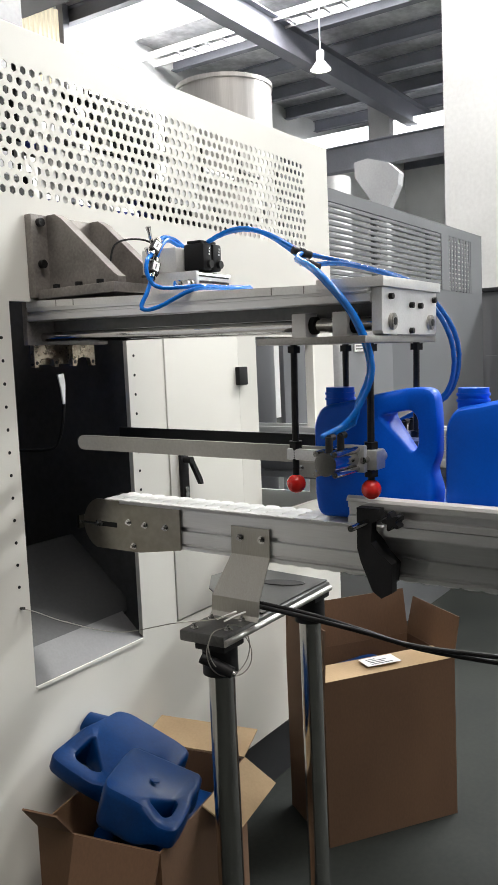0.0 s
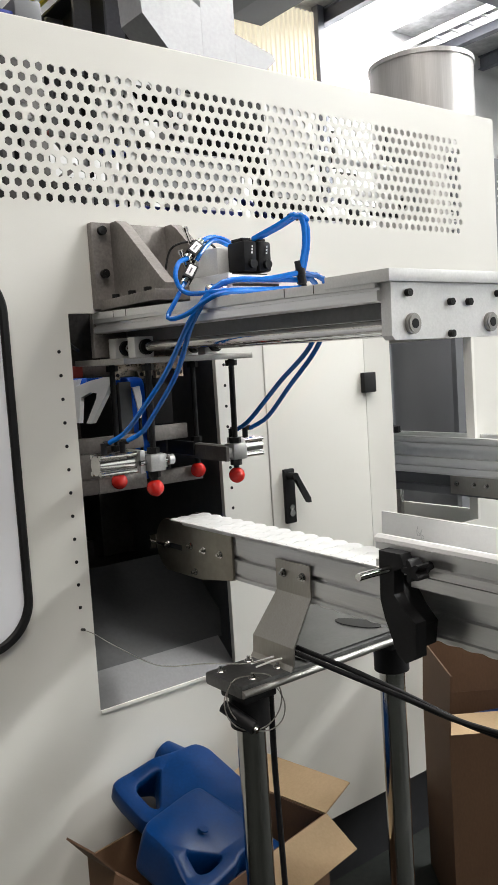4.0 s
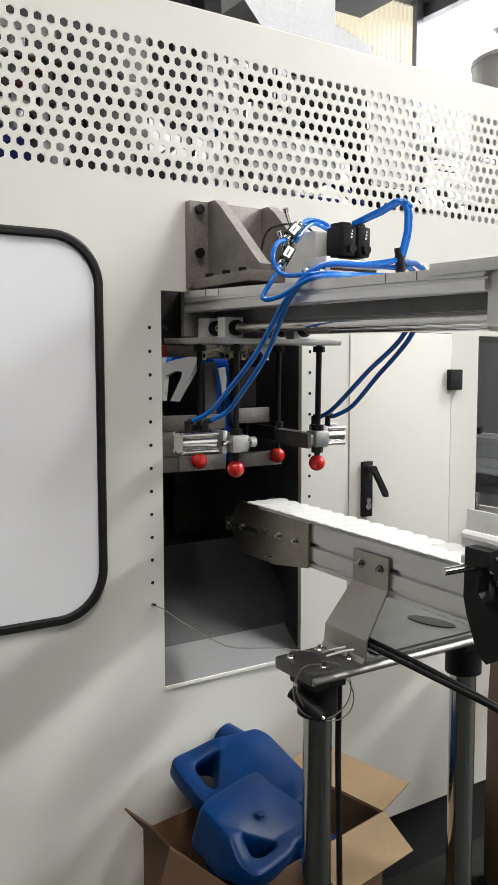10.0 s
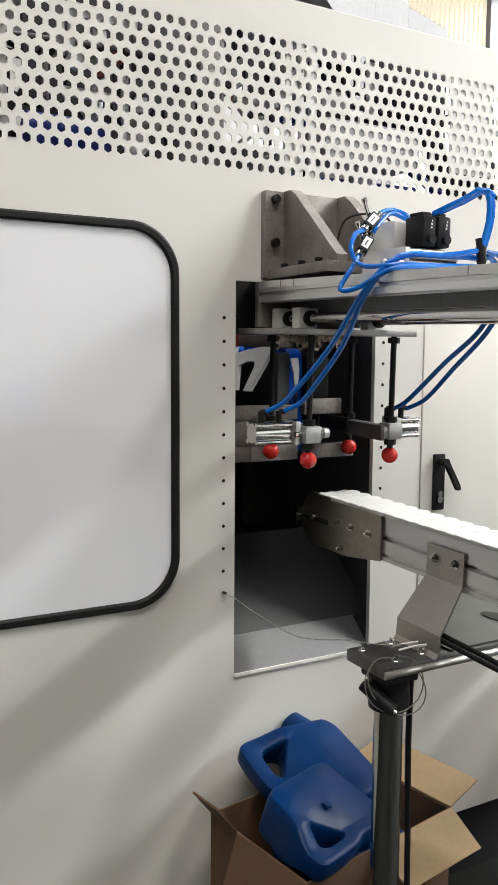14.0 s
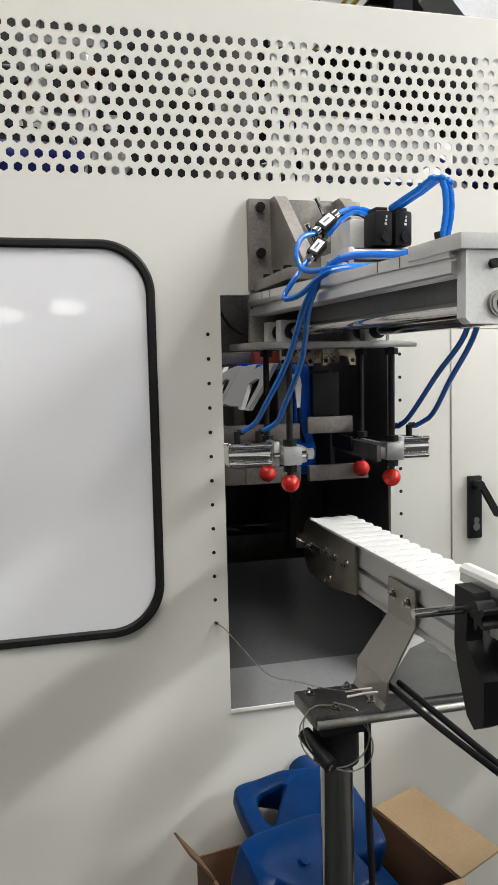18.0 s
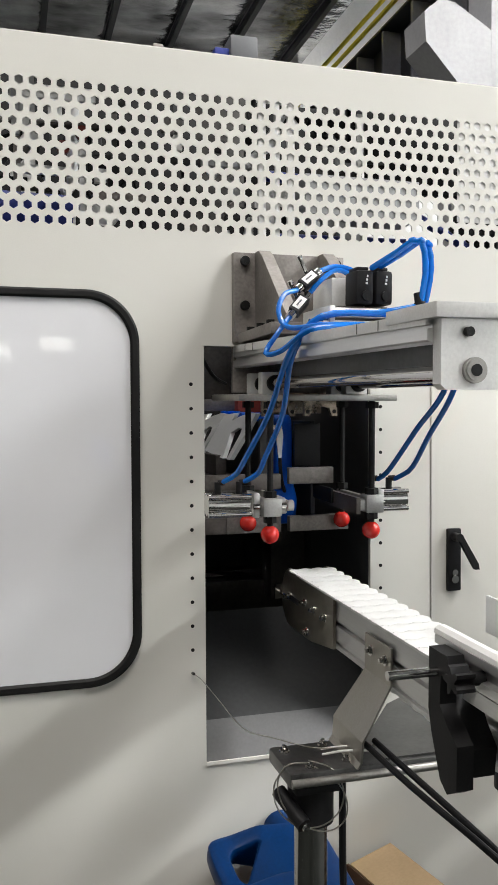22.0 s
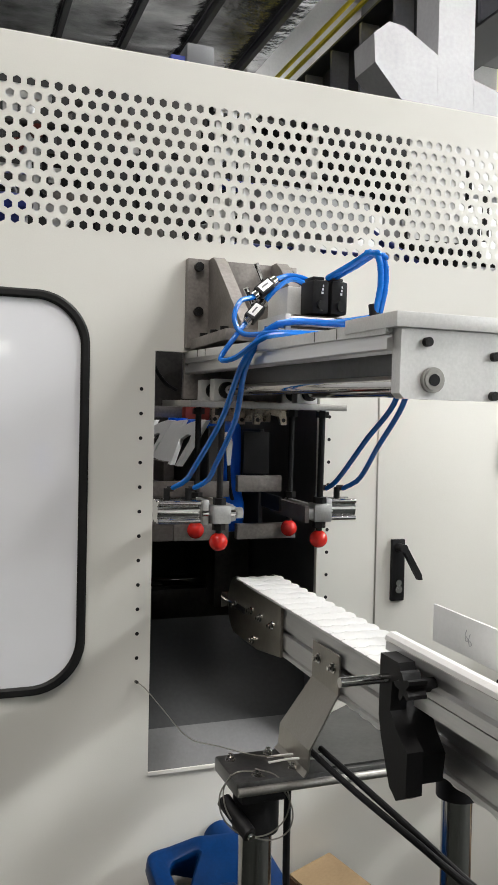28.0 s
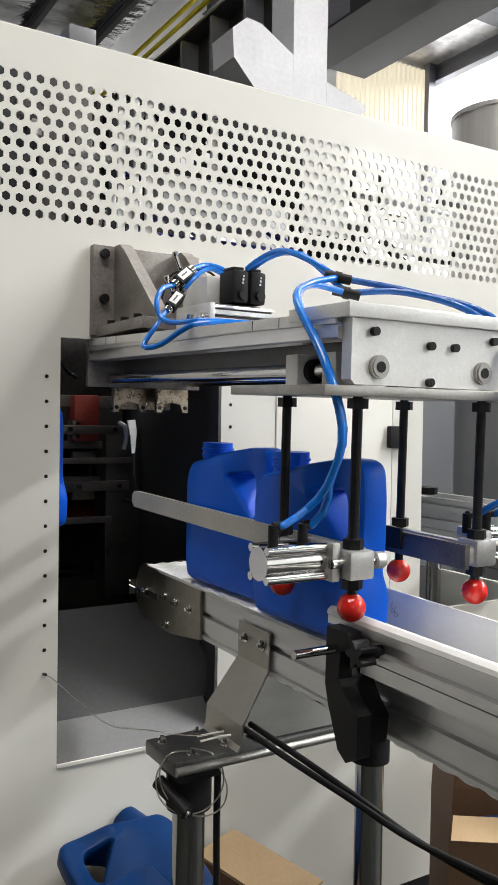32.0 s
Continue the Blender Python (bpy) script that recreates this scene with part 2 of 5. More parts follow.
for soft_plastic in (BLUE, BLACK, CONCRETE, RUBBER, CHUTE):
    soft_plastic.node_tree.nodes["Principled BSDF"].inputs["Specular IOR Level"].default_value = 0.22

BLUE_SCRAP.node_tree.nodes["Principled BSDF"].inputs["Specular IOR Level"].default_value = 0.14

# ---- building helpers ----


def finish(name, bm, material, smooth=True):
    me = bpy.data.meshes.new(name)
    bmesh.ops.recalc_face_normals(bm, faces=bm.faces)
    bm.to_mesh(me)
    bm.free()
    me.materials.append(material)
    if smooth:
        for p in me.polygons:
            p.use_smooth = True
        me.set_sharp_from_angle(angle=radians(32))
    return me


def part(name, bm, material, parent=None, label="", smooth=True):
    ob = new(name, finish(name, bm, material, smooth))
    ob.parent = parent
    if label:
        ob["label"] = label
    return ob


def thing(name, label, category, m=None, group="", kind=""):
    ob = new(name)
    ob.empty_display_size = 0.05
    if m is not None:
        ob.matrix_world = m
    return tagged(ob, label, category, group, kind)


def box(bm, x0, x1, y0, y1, z0, z1, bevel=0.0, m=None):
    r = bmesh.ops.create_cube(bm, size=1)
    vs = r["verts"]
    for v in vs:
        v.co = Vector((x0 + (v.co.x + 0.5) * (x1 - x0), y0 + (v.co.y + 0.5) * (y1 - y0), z0 + (v.co.z + 0.5) * (z1 - z0)))
    if bevel:
        es = list({e for v in vs for e in v.link_edges})
        out = bmesh.ops.bevel(bm, geom=es, offset=bevel, segments=2, affect="EDGES", profile=0.6)
        vs = list({v for f in out["faces"] for v in f.verts} | {v for v in vs if v.is_valid})
    if m is not None:
        bmesh.ops.transform(bm, matrix=m, verts=[v for v in vs if v.is_valid])
    return bm


def boxed(*a, **k):
    return box(bmesh.new(), *a, **k)


def rod(bm, p, q, r, seg=20, r2=None, caps=True):
    p, q = Vector(p), Vector(q)
    d = q - p
    m = Matrix.Translation((p + q) / 2) @ d.to_track_quat("Z", "Y").to_matrix().to_4x4()
    bmesh.ops.create_cone(bm, cap_ends=caps, segments=seg, radius1=r, radius2=r if r2 is None else r2, depth=d.length, matrix=m)
    return bm


def rodded(*a, **k):
    return rod(bmesh.new(), *a, **k)


def prism(bm, pts, axis, lo, hi):
    """A flat outline, in the two other axes, pushed along axis from lo to hi."""
    def at(u, v, w):
        return {"x": (w, u, v), "y": (u, w, v), "z": (u, v, w)}[axis]
    a = [bm.verts.new(at(u, v, lo)) for u, v in pts]
    b = [bm.verts.new(at(u, v, hi)) for u, v in pts]
    bm.faces.new(a)
    bm.faces.new(b[::-1])
    for i in range(len(pts)):
        j = (i + 1) % len(pts)
        bm.faces.new((a[i], b[i], b[j], a[j]))
    return bm


def smooth_line(pts, n):
    """A rounded line through the points, as n + 1 evenly spaced places."""
    P = [Vector(p) for p in pts]
    P = [P[0] * 2 - P[1]] + P + [P[-1] * 2 - P[-2]]
    fine = []
    for i in range(1, len(P) - 2):
        for k in range(16):
            t = k / 16
            a, b, c, d = P[i - 1], P[i], P[i + 1], P[i + 2]
            fine.append(0.5 * (2 * b + (c - a) * t + (2 * a - 5 * b + 4 * c - d) * t * t + (3 * b - a - 3 * c + d) * t ** 3))
    fine.append(P[-2])
    dist = [0.0]
    for a, b in zip(fine, fine[1:]):
        dist.append(dist[-1] + (b - a).length)
    out, k = [], 0
    for i in range(n + 1):
        s = dist[-1] * i / n
        while k < len(dist) - 2 and dist[k + 1] < s:
            k += 1
        w = (s - dist[k]) / max(1e-9, dist[k + 1] - dist[k])
        out.append(fine[k].lerp(fine[k + 1], min(1, max(0, w))))
    return out


def tube(bm, pts, r, n=40, seg=10):
    line = smooth_line(pts, n)
    rings, side = [], None
    for i, p in enumerate(line):
        d = (line[min(i + 1, n)] - line[max(i - 1, 0)]).normalized()
        if side is None:
            side = d.orthogonal().normalized()
        side = (side - d * side.dot(d)).normalized()
        up = d.cross(side)
        rings.append([bm.verts.new(p + (side * math.cos(a) + up * math.sin(a)) * r) for a in [2 * math.pi * k / seg for k in range(seg)]])
    for a, b in zip(rings, rings[1:]):
        for k in range(seg):
            bm.faces.new((a[k], a[(k + 1) % seg], b[(k + 1) % seg], b[k]))
    bm.faces.new(rings[0][::-1])
    bm.faces.new(rings[-1])
    return bm


def cap_screw(bm, p, d, r=0.008, h=0.008, socket=True):
    """A socket head screw that stands on p and points along d."""
    p, d = Vector(p), Vector(d).normalized()
    rod(bm, p, p + d * h, r, 16)
    if socket:
        rod(bm, p + d * h, p + d * (h + 0.0005), r * 0.55, 6)
    return bm


def hex_bolt(bm, p, d, r=0.007, h=0.006):
    p, d = Vector(p), Vector(d).normalized()
    rod(bm, p, p + d * 0.0015, r * 1.35, 16)
    rod(bm, p + d * 0.0015, p + d * (h + 0.0015), r, 6)
    rod(bm, p + d * h, p + d * (h + 0.006), r * 0.55, 10)
    return bm


def leaning(zr, slope=1.25):
    """The arm and the conveyor slope down a little towards their free end."""
    return Matrix.Translation((0, 0, zr)) @ Matrix.Rotation(radians(slope), 4, "X") @ Matrix.Translation((0, 0, -zr))

# ---- the hall ----
FZ = -0.2  # floor level; the machine's panels end above it
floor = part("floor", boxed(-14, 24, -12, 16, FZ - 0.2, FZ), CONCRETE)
tagged(floor, "dark grey worn concrete factory floor", "floor", kind="structure")
for nm, b in (("wall_north", (-14, 24, 9.0, 9.3, FZ, 8.2)), ("wall_south", (-14, 24, -12.3, -12.0, FZ, 8.2)), ("wall_west", (-14.3, -14.0, -12, 9, FZ, 8.2)), ("wall_east", (24.0, 24.3, -12, 9, FZ, 8.2))):
    tagged(part(nm, boxed(*b), PLASTER), "white plastered factory wall", "wall", kind="structure")

# roof sheets with long daylit strips
ROOF_Z = 7.2
for x0, x1 in ((-14, 9.7), (11.2, 24)):
    tagged(part("ceiling", boxed(x0, x1, -12, 9, ROOF_Z, ROOF_Z + 0.06), FOIL), "roof lined with crinkled silver foil", "ceiling", kind="structure")
for x0, x1, z0, z1 in ((9.7, 11.2, ROOF_Z, ROOF_Z + 0.04), (17.5, 17.55, 6.29, 6.62)):
    tagged(part("roof_light", boxed(x0, x1, -12, 9, z0, z1), SKYLIGHT), "bright translucent roof light strip", "skylight", kind="structure")


def i_beam(bm, p, q, h, w, axis):
    """Rolled section from p to q along x or y; p and q lie on its top."""
    (x0, y0, z), (x1, y1, _) = p, q
    if axis == "y":
        box(bm, x0 - 0.012, x0 + 0.012, y0, y1, z - h + 0.02, z - 0.02)
        box(bm, x0 - w / 2, x0 + w / 2, y0, y1, z - 0.02, z)
        box(bm, x0 - w / 2, x0 + w / 2, y0, y1, z - h, z - h + 0.02)
    else:
        box(bm, x0, x1, y0 - 0.012, y0 + 0.012, z - h + 0.02, z - 0.02)
        box(bm, x0, x1, y0 - w / 2, y0 + w / 2, z - 0.02, z)
        box(bm, x0, x1, y0 - w / 2, y0 + w / 2, z - h, z - h + 0.02)
    return bm


for i in range(26):
    x = -12.3 + i * 1.45
    if 9.9 < x < 11.0:
        continue
    tagged(part("roof_purlin", i_beam(bmesh.new(), (x, -12, ROOF_Z - 0.01), (x, 9, ROOF_Z - 0.01), 0.26, 0.16, "y"), PURLIN), "grey steel purlin under the roof", "beam", "roof purlins", "structure")
for y in (-9.5, -4.0, 1.2, 6.1):
    tagged(part("roof_rafter", i_beam(bmesh.new(), (-14, y, ROOF_Z - 0.28), (24, y, ROOF_Z - 0.28), 0.5, 0.26, "x"), PURLIN), "grey steel rafter under the roof", "beam", "roof rafters", "structure")
# lattice strip along the roof light
lattice = thing("cable_tray", "galvanised ladder tray under the roof light", "cable tray", kind="structure")
for x in (11.35, 11.75):
    part("side_rail", boxed(x, x + 0.03, -12, 9, 6.86, 6.98), GALV, lattice)
rung = finish("rung", boxed(11.38, 11.75, -0.02, 0.02, 6.88, 6.92), GALV)
for i in range(60):
    o = new("rung", rung)
    o.parent = lattice
    o.location = (0, -11.8 + i * 0.34, 0)
# runway girder with yellow rail, hanging duct, far girder
tagged(part("runway_girder", i_beam(bmesh.new(), (3.42, 1.9, 5.02), (3.42, 9, 5.02), 0.9, 0.42, "y"), GIRDER), "dark crane runway girder with stiffeners", "girder", kind="structure")
stiff = finish("stiffener", boxed(3.22, 3.62, -0.02, 0.02, 4.16, 4.98), PURLIN)
for i in range(11):
    tagged(new("girder_stiffener", stiff), "grey stiffener plate on the crane girder", "plate", "girder stiffeners", "structure").location = (0, 2.3 + i * 0.62, 0)
rail_y = thing("yellow_handrail", "thin yellow conductor rail above the crane girder", "rail")
for dx, dz in ((3.04, 5.10), (3.09, 5.03)):
    part("bar", boxed(dx, dx + 0.03, 1.9, 9, dz - 0.02, dz + 0.012), YELLOW, rail_y)
tagged(part("crane_girder", boxed(4.07, 4.75, -1.5, 5.0, 4.60, 5.10, 0.01), GIRDER), "black box girder hanging under the roof", "girder", kind="structure")
tagged(part("crane_runway", i_beam(bmesh.new(), (16.5, -12, 5.98), (16.5, 9, 5.98), 0.56, 0.3, "y"), PURLIN), "grey crane runway beam far off", "girder", kind="structure")
tagged(part("pillar", boxed(3.26, 3.57, 8.62, 9.0, FZ, 7.2), PLASTER), "white plastered pillar by the back wall", "pillar", kind="structure")
tagged(part("pillar", boxed(6.0, 6.7, 0.25, 1.22, FZ, 7.2), PLASTER), "broad white pillar beside the machines", "pillar", kind="structure")
bm = bmesh.new()
for i in range(18):
    box(bm, 7.45 + i * 0.1, 7.50 + i * 0.1, 8.93, 8.97, 5.6, 7.1)
box(bm, 7.4, 9.25, 8.97, 8.99, 5.6, 7.1)
tagged(part("window_1", bm, WINDOW_WARM), "sunlit cream corrugated translucent wall sheet", "window", kind="structure")
tagged(part("trim", boxed(9.22, 9.36, 8.85, 8.99, 4.0, 7.2), PURLIN), "grey steel window post", "post", kind="structure")
for x, y, z in ((10.95, 5.0, 5.75), (5.2, 5.6, 5.9), (14.6, 2.5, 5.75)):
    lamp = thing("high_bay_lamp", "white bell shaped high bay lamp, switched on", "lamp", pose(x, y, z), "hall lamps")
    part("shade", rodded((0, 0, -0.03), (0, 0, 0.10), 0.17, 24, 0.07, False), GALV, lamp)
    part("bulb", rodded((0, 0, -0.027), (0, 0, -0.01), 0.15, 24), LAMP_GLOW, lamp)
    part("gear_box", rodded((0, 0, 0.10), (0, 0, 0.26), 0.065, 16), GALV, lamp)
    part("stem", rodded((0, 0, 0.26), (0, 0, ROOF_Z - z), 0.012, 8), PURLIN, lamp)
tube_lamp = thing("wall_lamp", "lit rectangular lamp on the back wall", "lamp")
part("casing", boxed(4.92, 5.64, 8.9, 9.0, 5.85, 6.17), GALV, tube_lamp)
part("diffuser", boxed(4.94, 5.62, 8.885, 8.9, 5.87, 6.15), LAMP_GLOW, tube_lamp)

for x, z in ((0.34, 2.35), (-0.62, 2.22)):
    lit = thing("wall_lamp", "lit rectangular lamp on the factory wall", "lamp", group="wall lamps")
    part("casing", boxed(x - 0.28, x + 0.28, -11.999, -11.93, z - 0.12, z + 0.12, 0.01), GALV, lit)
    for dz in (-0.07, 0.0, 0.07):
        part("diffuser", boxed(x - 0.25, x + 0.25, -11.929, -11.92, z + dz - 0.025, z + dz + 0.025), LAMP_GLOW, lit)

# low lean-to roof behind the machine
tagged(part("annex_ceiling", boxed(-14, 3.2, 4.0, 9.0, 5.6, 5.64), FOIL_DARK), "lower roof lined with crinkled silver foil", "ceiling", kind="structure")
for i in range(17):
    x = -8.6 + i * 0.72
    tagged(part("annex_purlin", i_beam(bmesh.new(), (x, 4.0, 5.598), (x, 9.0, 5.598), 0.12, 0.06, "y"), GIRDER), "dark steel purlin under the lower roof", "beam", "lower roof purlins", "structure")

# ---- machine enclosure ----
WT = 0.012
enclosure = thing("machine_enclosure", "cream powder-coated sheet metal machine enclosure with perforated upper panel", "machine")
LX, RX, TOP = -1.30, 1.44, 1.897
OX, OZ0, OZ1 = 0.356, 0.50, 1.33
HX0, HDX, HDZ, HZ0, HROWS = -1.2, 0.025, 0.0252, 1.559, 11
HX1 = 1.285


def perforated():
    """Sheet with a staggered field of six-sided holes, each with its own rim."""
    bm = bmesh.new()
    n = int((HX1 - HX0) / HDX)
    r = 0.0083
    for row in range(HROWS):
        zc = HZ0 + row * HDZ
        for i in range(n):
            xc = HX0 + (i + 0.5 + (0.25 if row % 2 else -0.25)) * HDX
            hx, hz = HDX / 2, HDZ / 2
            outer = [(xc + hx, zc), (xc + hx, zc + hz), (xc, zc + hz), (xc - hx, zc + hz), (xc - hx, zc), (xc - hx, zc - hz), (xc, zc - hz), (xc + hx, zc - hz)]
            hexa = [(xc + r * 1.03 * math.sin(radians(60 * k)), zc + r * 1.1 * math.cos(radians(60 * k))) for k in range(6)]
            of = [bm.verts.new((x, 0.0, z)) for x, z in outer]
            hf = [bm.verts.new((x, 0.0, z)) for x, z in hexa]
            hb = [bm.verts.new((x, 0.002, z)) for x, z in hexa]
            # hexa order: top, upper right, lower right, bottom, lower left, upper left
            T, UR, LR, B, LL, UL = hf
            E, NE, N, NW, W, SW, S, SE = of
            for f in ((N, NE, UR, T), (NE, E, UR), (E, LR, UR), (E, SE, LR), (SE, S, B, LR), (S, SW, LL, B), (SW, W, LL), (W, UL, LL), (W, NW, UL), (NW, N, T, UL)):
                bm.faces.new(f)
            for k in range(6):
                bm.faces.new((hf[k], hf[(k + 1) % 6], hb[(k + 1) % 6], hb[k]))
        # closing strips at the two ends of a row
        xa = HX0 + (n - 0.25) * HDX if row % 2 == 0 else HX0 - 0.25 * HDX
        v = [bm.verts.new(c) for c in ((xa, 0, zc - HDZ / 2), (xa + HDX / 2, 0, zc - HDZ / 2), (xa + HDX / 2, 0, zc + HDZ / 2), (xa, 0, zc + HDZ / 2))]
        bm.faces.new(v)
    return bm


me_perf = bpy.data.meshes.new("perforated_panel")
bm = perforated()
bmesh.ops.remove_doubles(bm, verts=bm.verts, dist=0.0004)
bm.to_mesh(me_perf)
bm.free()
me_perf.materials.append(CREAM)
perf = new("perforated_panel", me_perf)
perf.parent = enclosure
perf["label"] = "cream sheet panel with staggered hexagonal holes"

pz0, pz1 = HZ0 - HDZ / 2, HZ0 + HDZ * (HROWS - 0.5)
px1 = HX0 + int((HX1 - HX0) / HDX) * HDX + HDX * 0.25
WX0, WX1, WZ0, WZ1 = -1.02, -0.128, 0.674, 1.431
for nm, b in (("top_band", (LX, RX, 0, WT, pz1, TOP)), ("end_band", (px1, RX, 0, WT, pz0, pz1)), ("end_band", (LX, HX0 - 0.25 * HDX, 0, WT, pz0, pz1)), ("middle_band", (0.0, RX, 0, WT, OZ1, pz0))):
    part(nm, boxed(*b), CREAM, enclosure)
part("top_return", boxed(LX, RX, 0.001, 0.05, TOP, TOP + 0.003), CREAM_EDGE, enclosure)


def rounded(x0, x1, z0, z1, r, n=8):
    pts = []
    for cx, cz, a0 in ((x1 - r, z1 - r, 0), (x0 + r, z1 - r, 90), (x0 + r, z0 + r, 180), (x1 - r, z0 + r, 270)):
        for k in range(n + 1):
            a = radians(a0 + 90 * k / n)
            pts.append((cx + r * math.cos(a), cz + r * math.sin(a)))
    return pts


def window_panel():
    """Sheet round the window: a ring from the rounded hole out to the panel's edge."""
    bm = bmesh.new()
    inner = rounded(WX0 + 0.008, WX1 - 0.008, WZ0 + 0.008, WZ1 - 0.008, 0.092)
    outer = []
    corners = ((0.0, pz0), (LX, pz0), (LX, OZ0), (0.0, OZ0))
    for c, (cx, cz) in enumerate(corners):
        for k in range(9):
            if k == 4:
                outer.append((cx, cz))
            else:
                px, pz = inner[c * 9 + k]
                first = (k < 4) == (c % 2 == 0)
                outer.append((cx, pz) if first else (px, cz))
    fi = [bm.verts.new((x, 0, z)) for x, z in inner]
    fo = [bm.verts.new((x, 0, z)) for x, z in outer]
    bi = [bm.verts.new((x, WT, z)) for x, z in inner]
    bo = [bm.verts.new((x, WT, z)) for x, z in outer]
    n = len(inner)
    for k in range(n):
        j = (k + 1) % n
        bm.faces.new((fi[k], fi[j], fo[j], fo[k]))
        bm.faces.new((bi[k], bo[k], bo[j], bi[j]))
        bm.faces.new((fi[k], bi[k], bi[j], fi[j]))
        bm.faces.new((fo[k], fo[j], bo[j], bo[k]))
    return bm


part("left_panel", window_panel(), CREAM, enclosure, smooth=False)
part("lower_panel", boxed(LX, RX, 0, WT, 0.012, OZ0), CREAM, enclosure)
part("plinth", boxed(LX, RX, 0.05, 0.07, FZ, 0.10), GIRDER, enclosure, "black recessed plinth")
# cabinet column between the two openings, with its door
DX0, DX1, DZ0, DZ1 = 0.497, 0.835, OZ0 + 0.004, 1.259
CX1 = 0.938
for nm, b in (("column_panel", (OX, DX0 - 0.002, 0, WT, OZ0, OZ1)), ("column_panel", (DX1 + 0.0045, CX1, 0, WT, OZ0, OZ1)), ("door_header", (DX0 - 0.002, DX1 + 0.0045, 0, WT, DZ1 + 0.002, OZ1)), ("header", (CX1, RX, 0, WT, 1.256, OZ1)), ("end_post", (1.305, RX, 0, WT, 0.70, 1.256)), ("apron", (CX1, RX, 0, WT, OZ0, 0.70))):
    part(nm, boxed(*b), CREAM, enclosure)
door = part("cabinet_door", boxed(DX0, DX1, -0.003, 0.010, DZ0, DZ1, 0.0015), CREAM, enclosure, "cream hinged cabinet door, closed")
part("hinge", boxed(0.819, 0.863, -0.017, -0.0, 1.115, 1.168, 0.003), BLACK, door, "black plastic hinge")
part("hinge", boxed(0.819, 0.863, -0.017, -0.0, 0.56, 0.613, 0.003), BLACK, door, "black plastic hinge")
bm = bmesh.new()
box(bm, 0.531, 0.563, -0.013, -0.003, 0.812, 0.947, 0.003)
part("handle_plate", bm, BLACK, door, "black handle plate")
bm = bmesh.new()
prism(bm, [(0.539, 0.936), (0.553, 0.936), (0.592, 0.872), (0.594, 0.860), (0.584, 0.860)], "y", -0.036, -0.025)
rod(bm, (0.546, -0.013, 0.93), (0.546, -0.038, 0.93), 0.009)
part("handle_lever", bm, BLACK, door, "black swing lever turned aside")
bm = rodded((0.547, -0.013, 0.838), (0.547, -0.017, 0.838), 0.0085, 20)
rod(bm, (0.547, -0.013, 0.852), (0.547, -0.0165, 0.852), 0.007, 20)
part("lock", bm, CHROME, door, "small chrome lock")
# returns of the openings
part("opening_return", boxed(-0.010, 0.0, WT, 0.035, OZ0, OZ1), CREAM_EDGE, enclosure)
part("opening_return", boxed(1.293, 1.305, 0.0, 0.03, 0.7, 1.256), CREAM_EDGE, enclosure)
# screw holes beside the opening
hole_mesh = finish("screw_hole", rodded((0, -0.0006, 0), (0, 0.002, 0), 0.0037, 12), BLACK)
for i in range(12):
    for x, dz in ((-0.0265, 0), (0.379, 0.003)):
        z = 1.254 - i * 0.0478 + dz
        if x > 0 and i == 11:
            continue
        o = new("screw_hole", hole_mesh)
        o.parent = enclosure
        o.location = (x, 0, z)

# window with rounded corners
pane = part("window_pane", prism(bmesh.new(), rounded(WX0 + 0.012, WX1 - 0.012, WZ0 + 0.012, WZ1 - 0.012, 0.085, 20), "y", -0.002, 0.004), PANE, enclosure, "milky white polycarbonate window pane", smooth=False)
bm = bmesh.new()
prof = [(-0.0, 0.0), (0.0, -0.006), (0.004, -0.009), (0.013, -0.009), (0.017, -0.006), (0.017, 0.0)]
loops = []
for off, y in prof:
    loops.append([bm.verts.new((x, y, z)) for x, z in rounded(WX0 + off, WX1 - off, WZ0 + off, WZ1 - off, 0.10 - off * 0.8, 20)])
for a, b in zip(loops, loops[1:]):
    for k in range(len(a)):
        bm.faces.new((a[k], a[(k + 1) % len(a)], b[(k + 1) % len(a)], b[k]))
part("window_gasket", bm, RUBBER, enclosure, "black rubber gasket with rounded corners")
part("window_liner", boxed(LX, -0.012, 0.0125, 0.018, WZ0 - 0.05, WZ1 + 0.05), PLASTER, enclosure)

# inside shell, inner guard, chute
for b in ((LX, LX + 0.02, WT, 1.9, 0, TOP), (LX, RX, 1.88, 1.9, 0, 1.88), (RX - 0.012, RX, WT, 1.9, 1.256, 1.46), (RX - 0.012, RX, WT, 1.9, 0, 0.7)):
    part("shell", boxed(*b), CREAM, enclosure)
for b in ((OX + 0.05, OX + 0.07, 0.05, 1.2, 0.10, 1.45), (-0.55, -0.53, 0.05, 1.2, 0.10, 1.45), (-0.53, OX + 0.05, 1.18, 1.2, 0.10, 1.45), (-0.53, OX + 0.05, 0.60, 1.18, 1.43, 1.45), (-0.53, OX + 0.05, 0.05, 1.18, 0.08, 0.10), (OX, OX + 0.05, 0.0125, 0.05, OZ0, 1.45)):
    part("guard_sheet", boxed(*b), INTERIOR, enclosure, "dark grey inner guard sheet")
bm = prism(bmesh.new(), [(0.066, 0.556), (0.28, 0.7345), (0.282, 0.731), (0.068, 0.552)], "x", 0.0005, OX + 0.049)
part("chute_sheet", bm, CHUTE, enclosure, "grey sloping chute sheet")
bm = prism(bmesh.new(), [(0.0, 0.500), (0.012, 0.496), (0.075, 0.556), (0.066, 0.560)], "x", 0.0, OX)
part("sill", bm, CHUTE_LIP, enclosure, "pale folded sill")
part("sill_lip", boxed(0.0, OX, -0.004, 0.0, 0.494, 0.5005), CREAM_EDGE, enclosure)

# ---- pick-and-place arm ----
ARM = leaning(1.335)
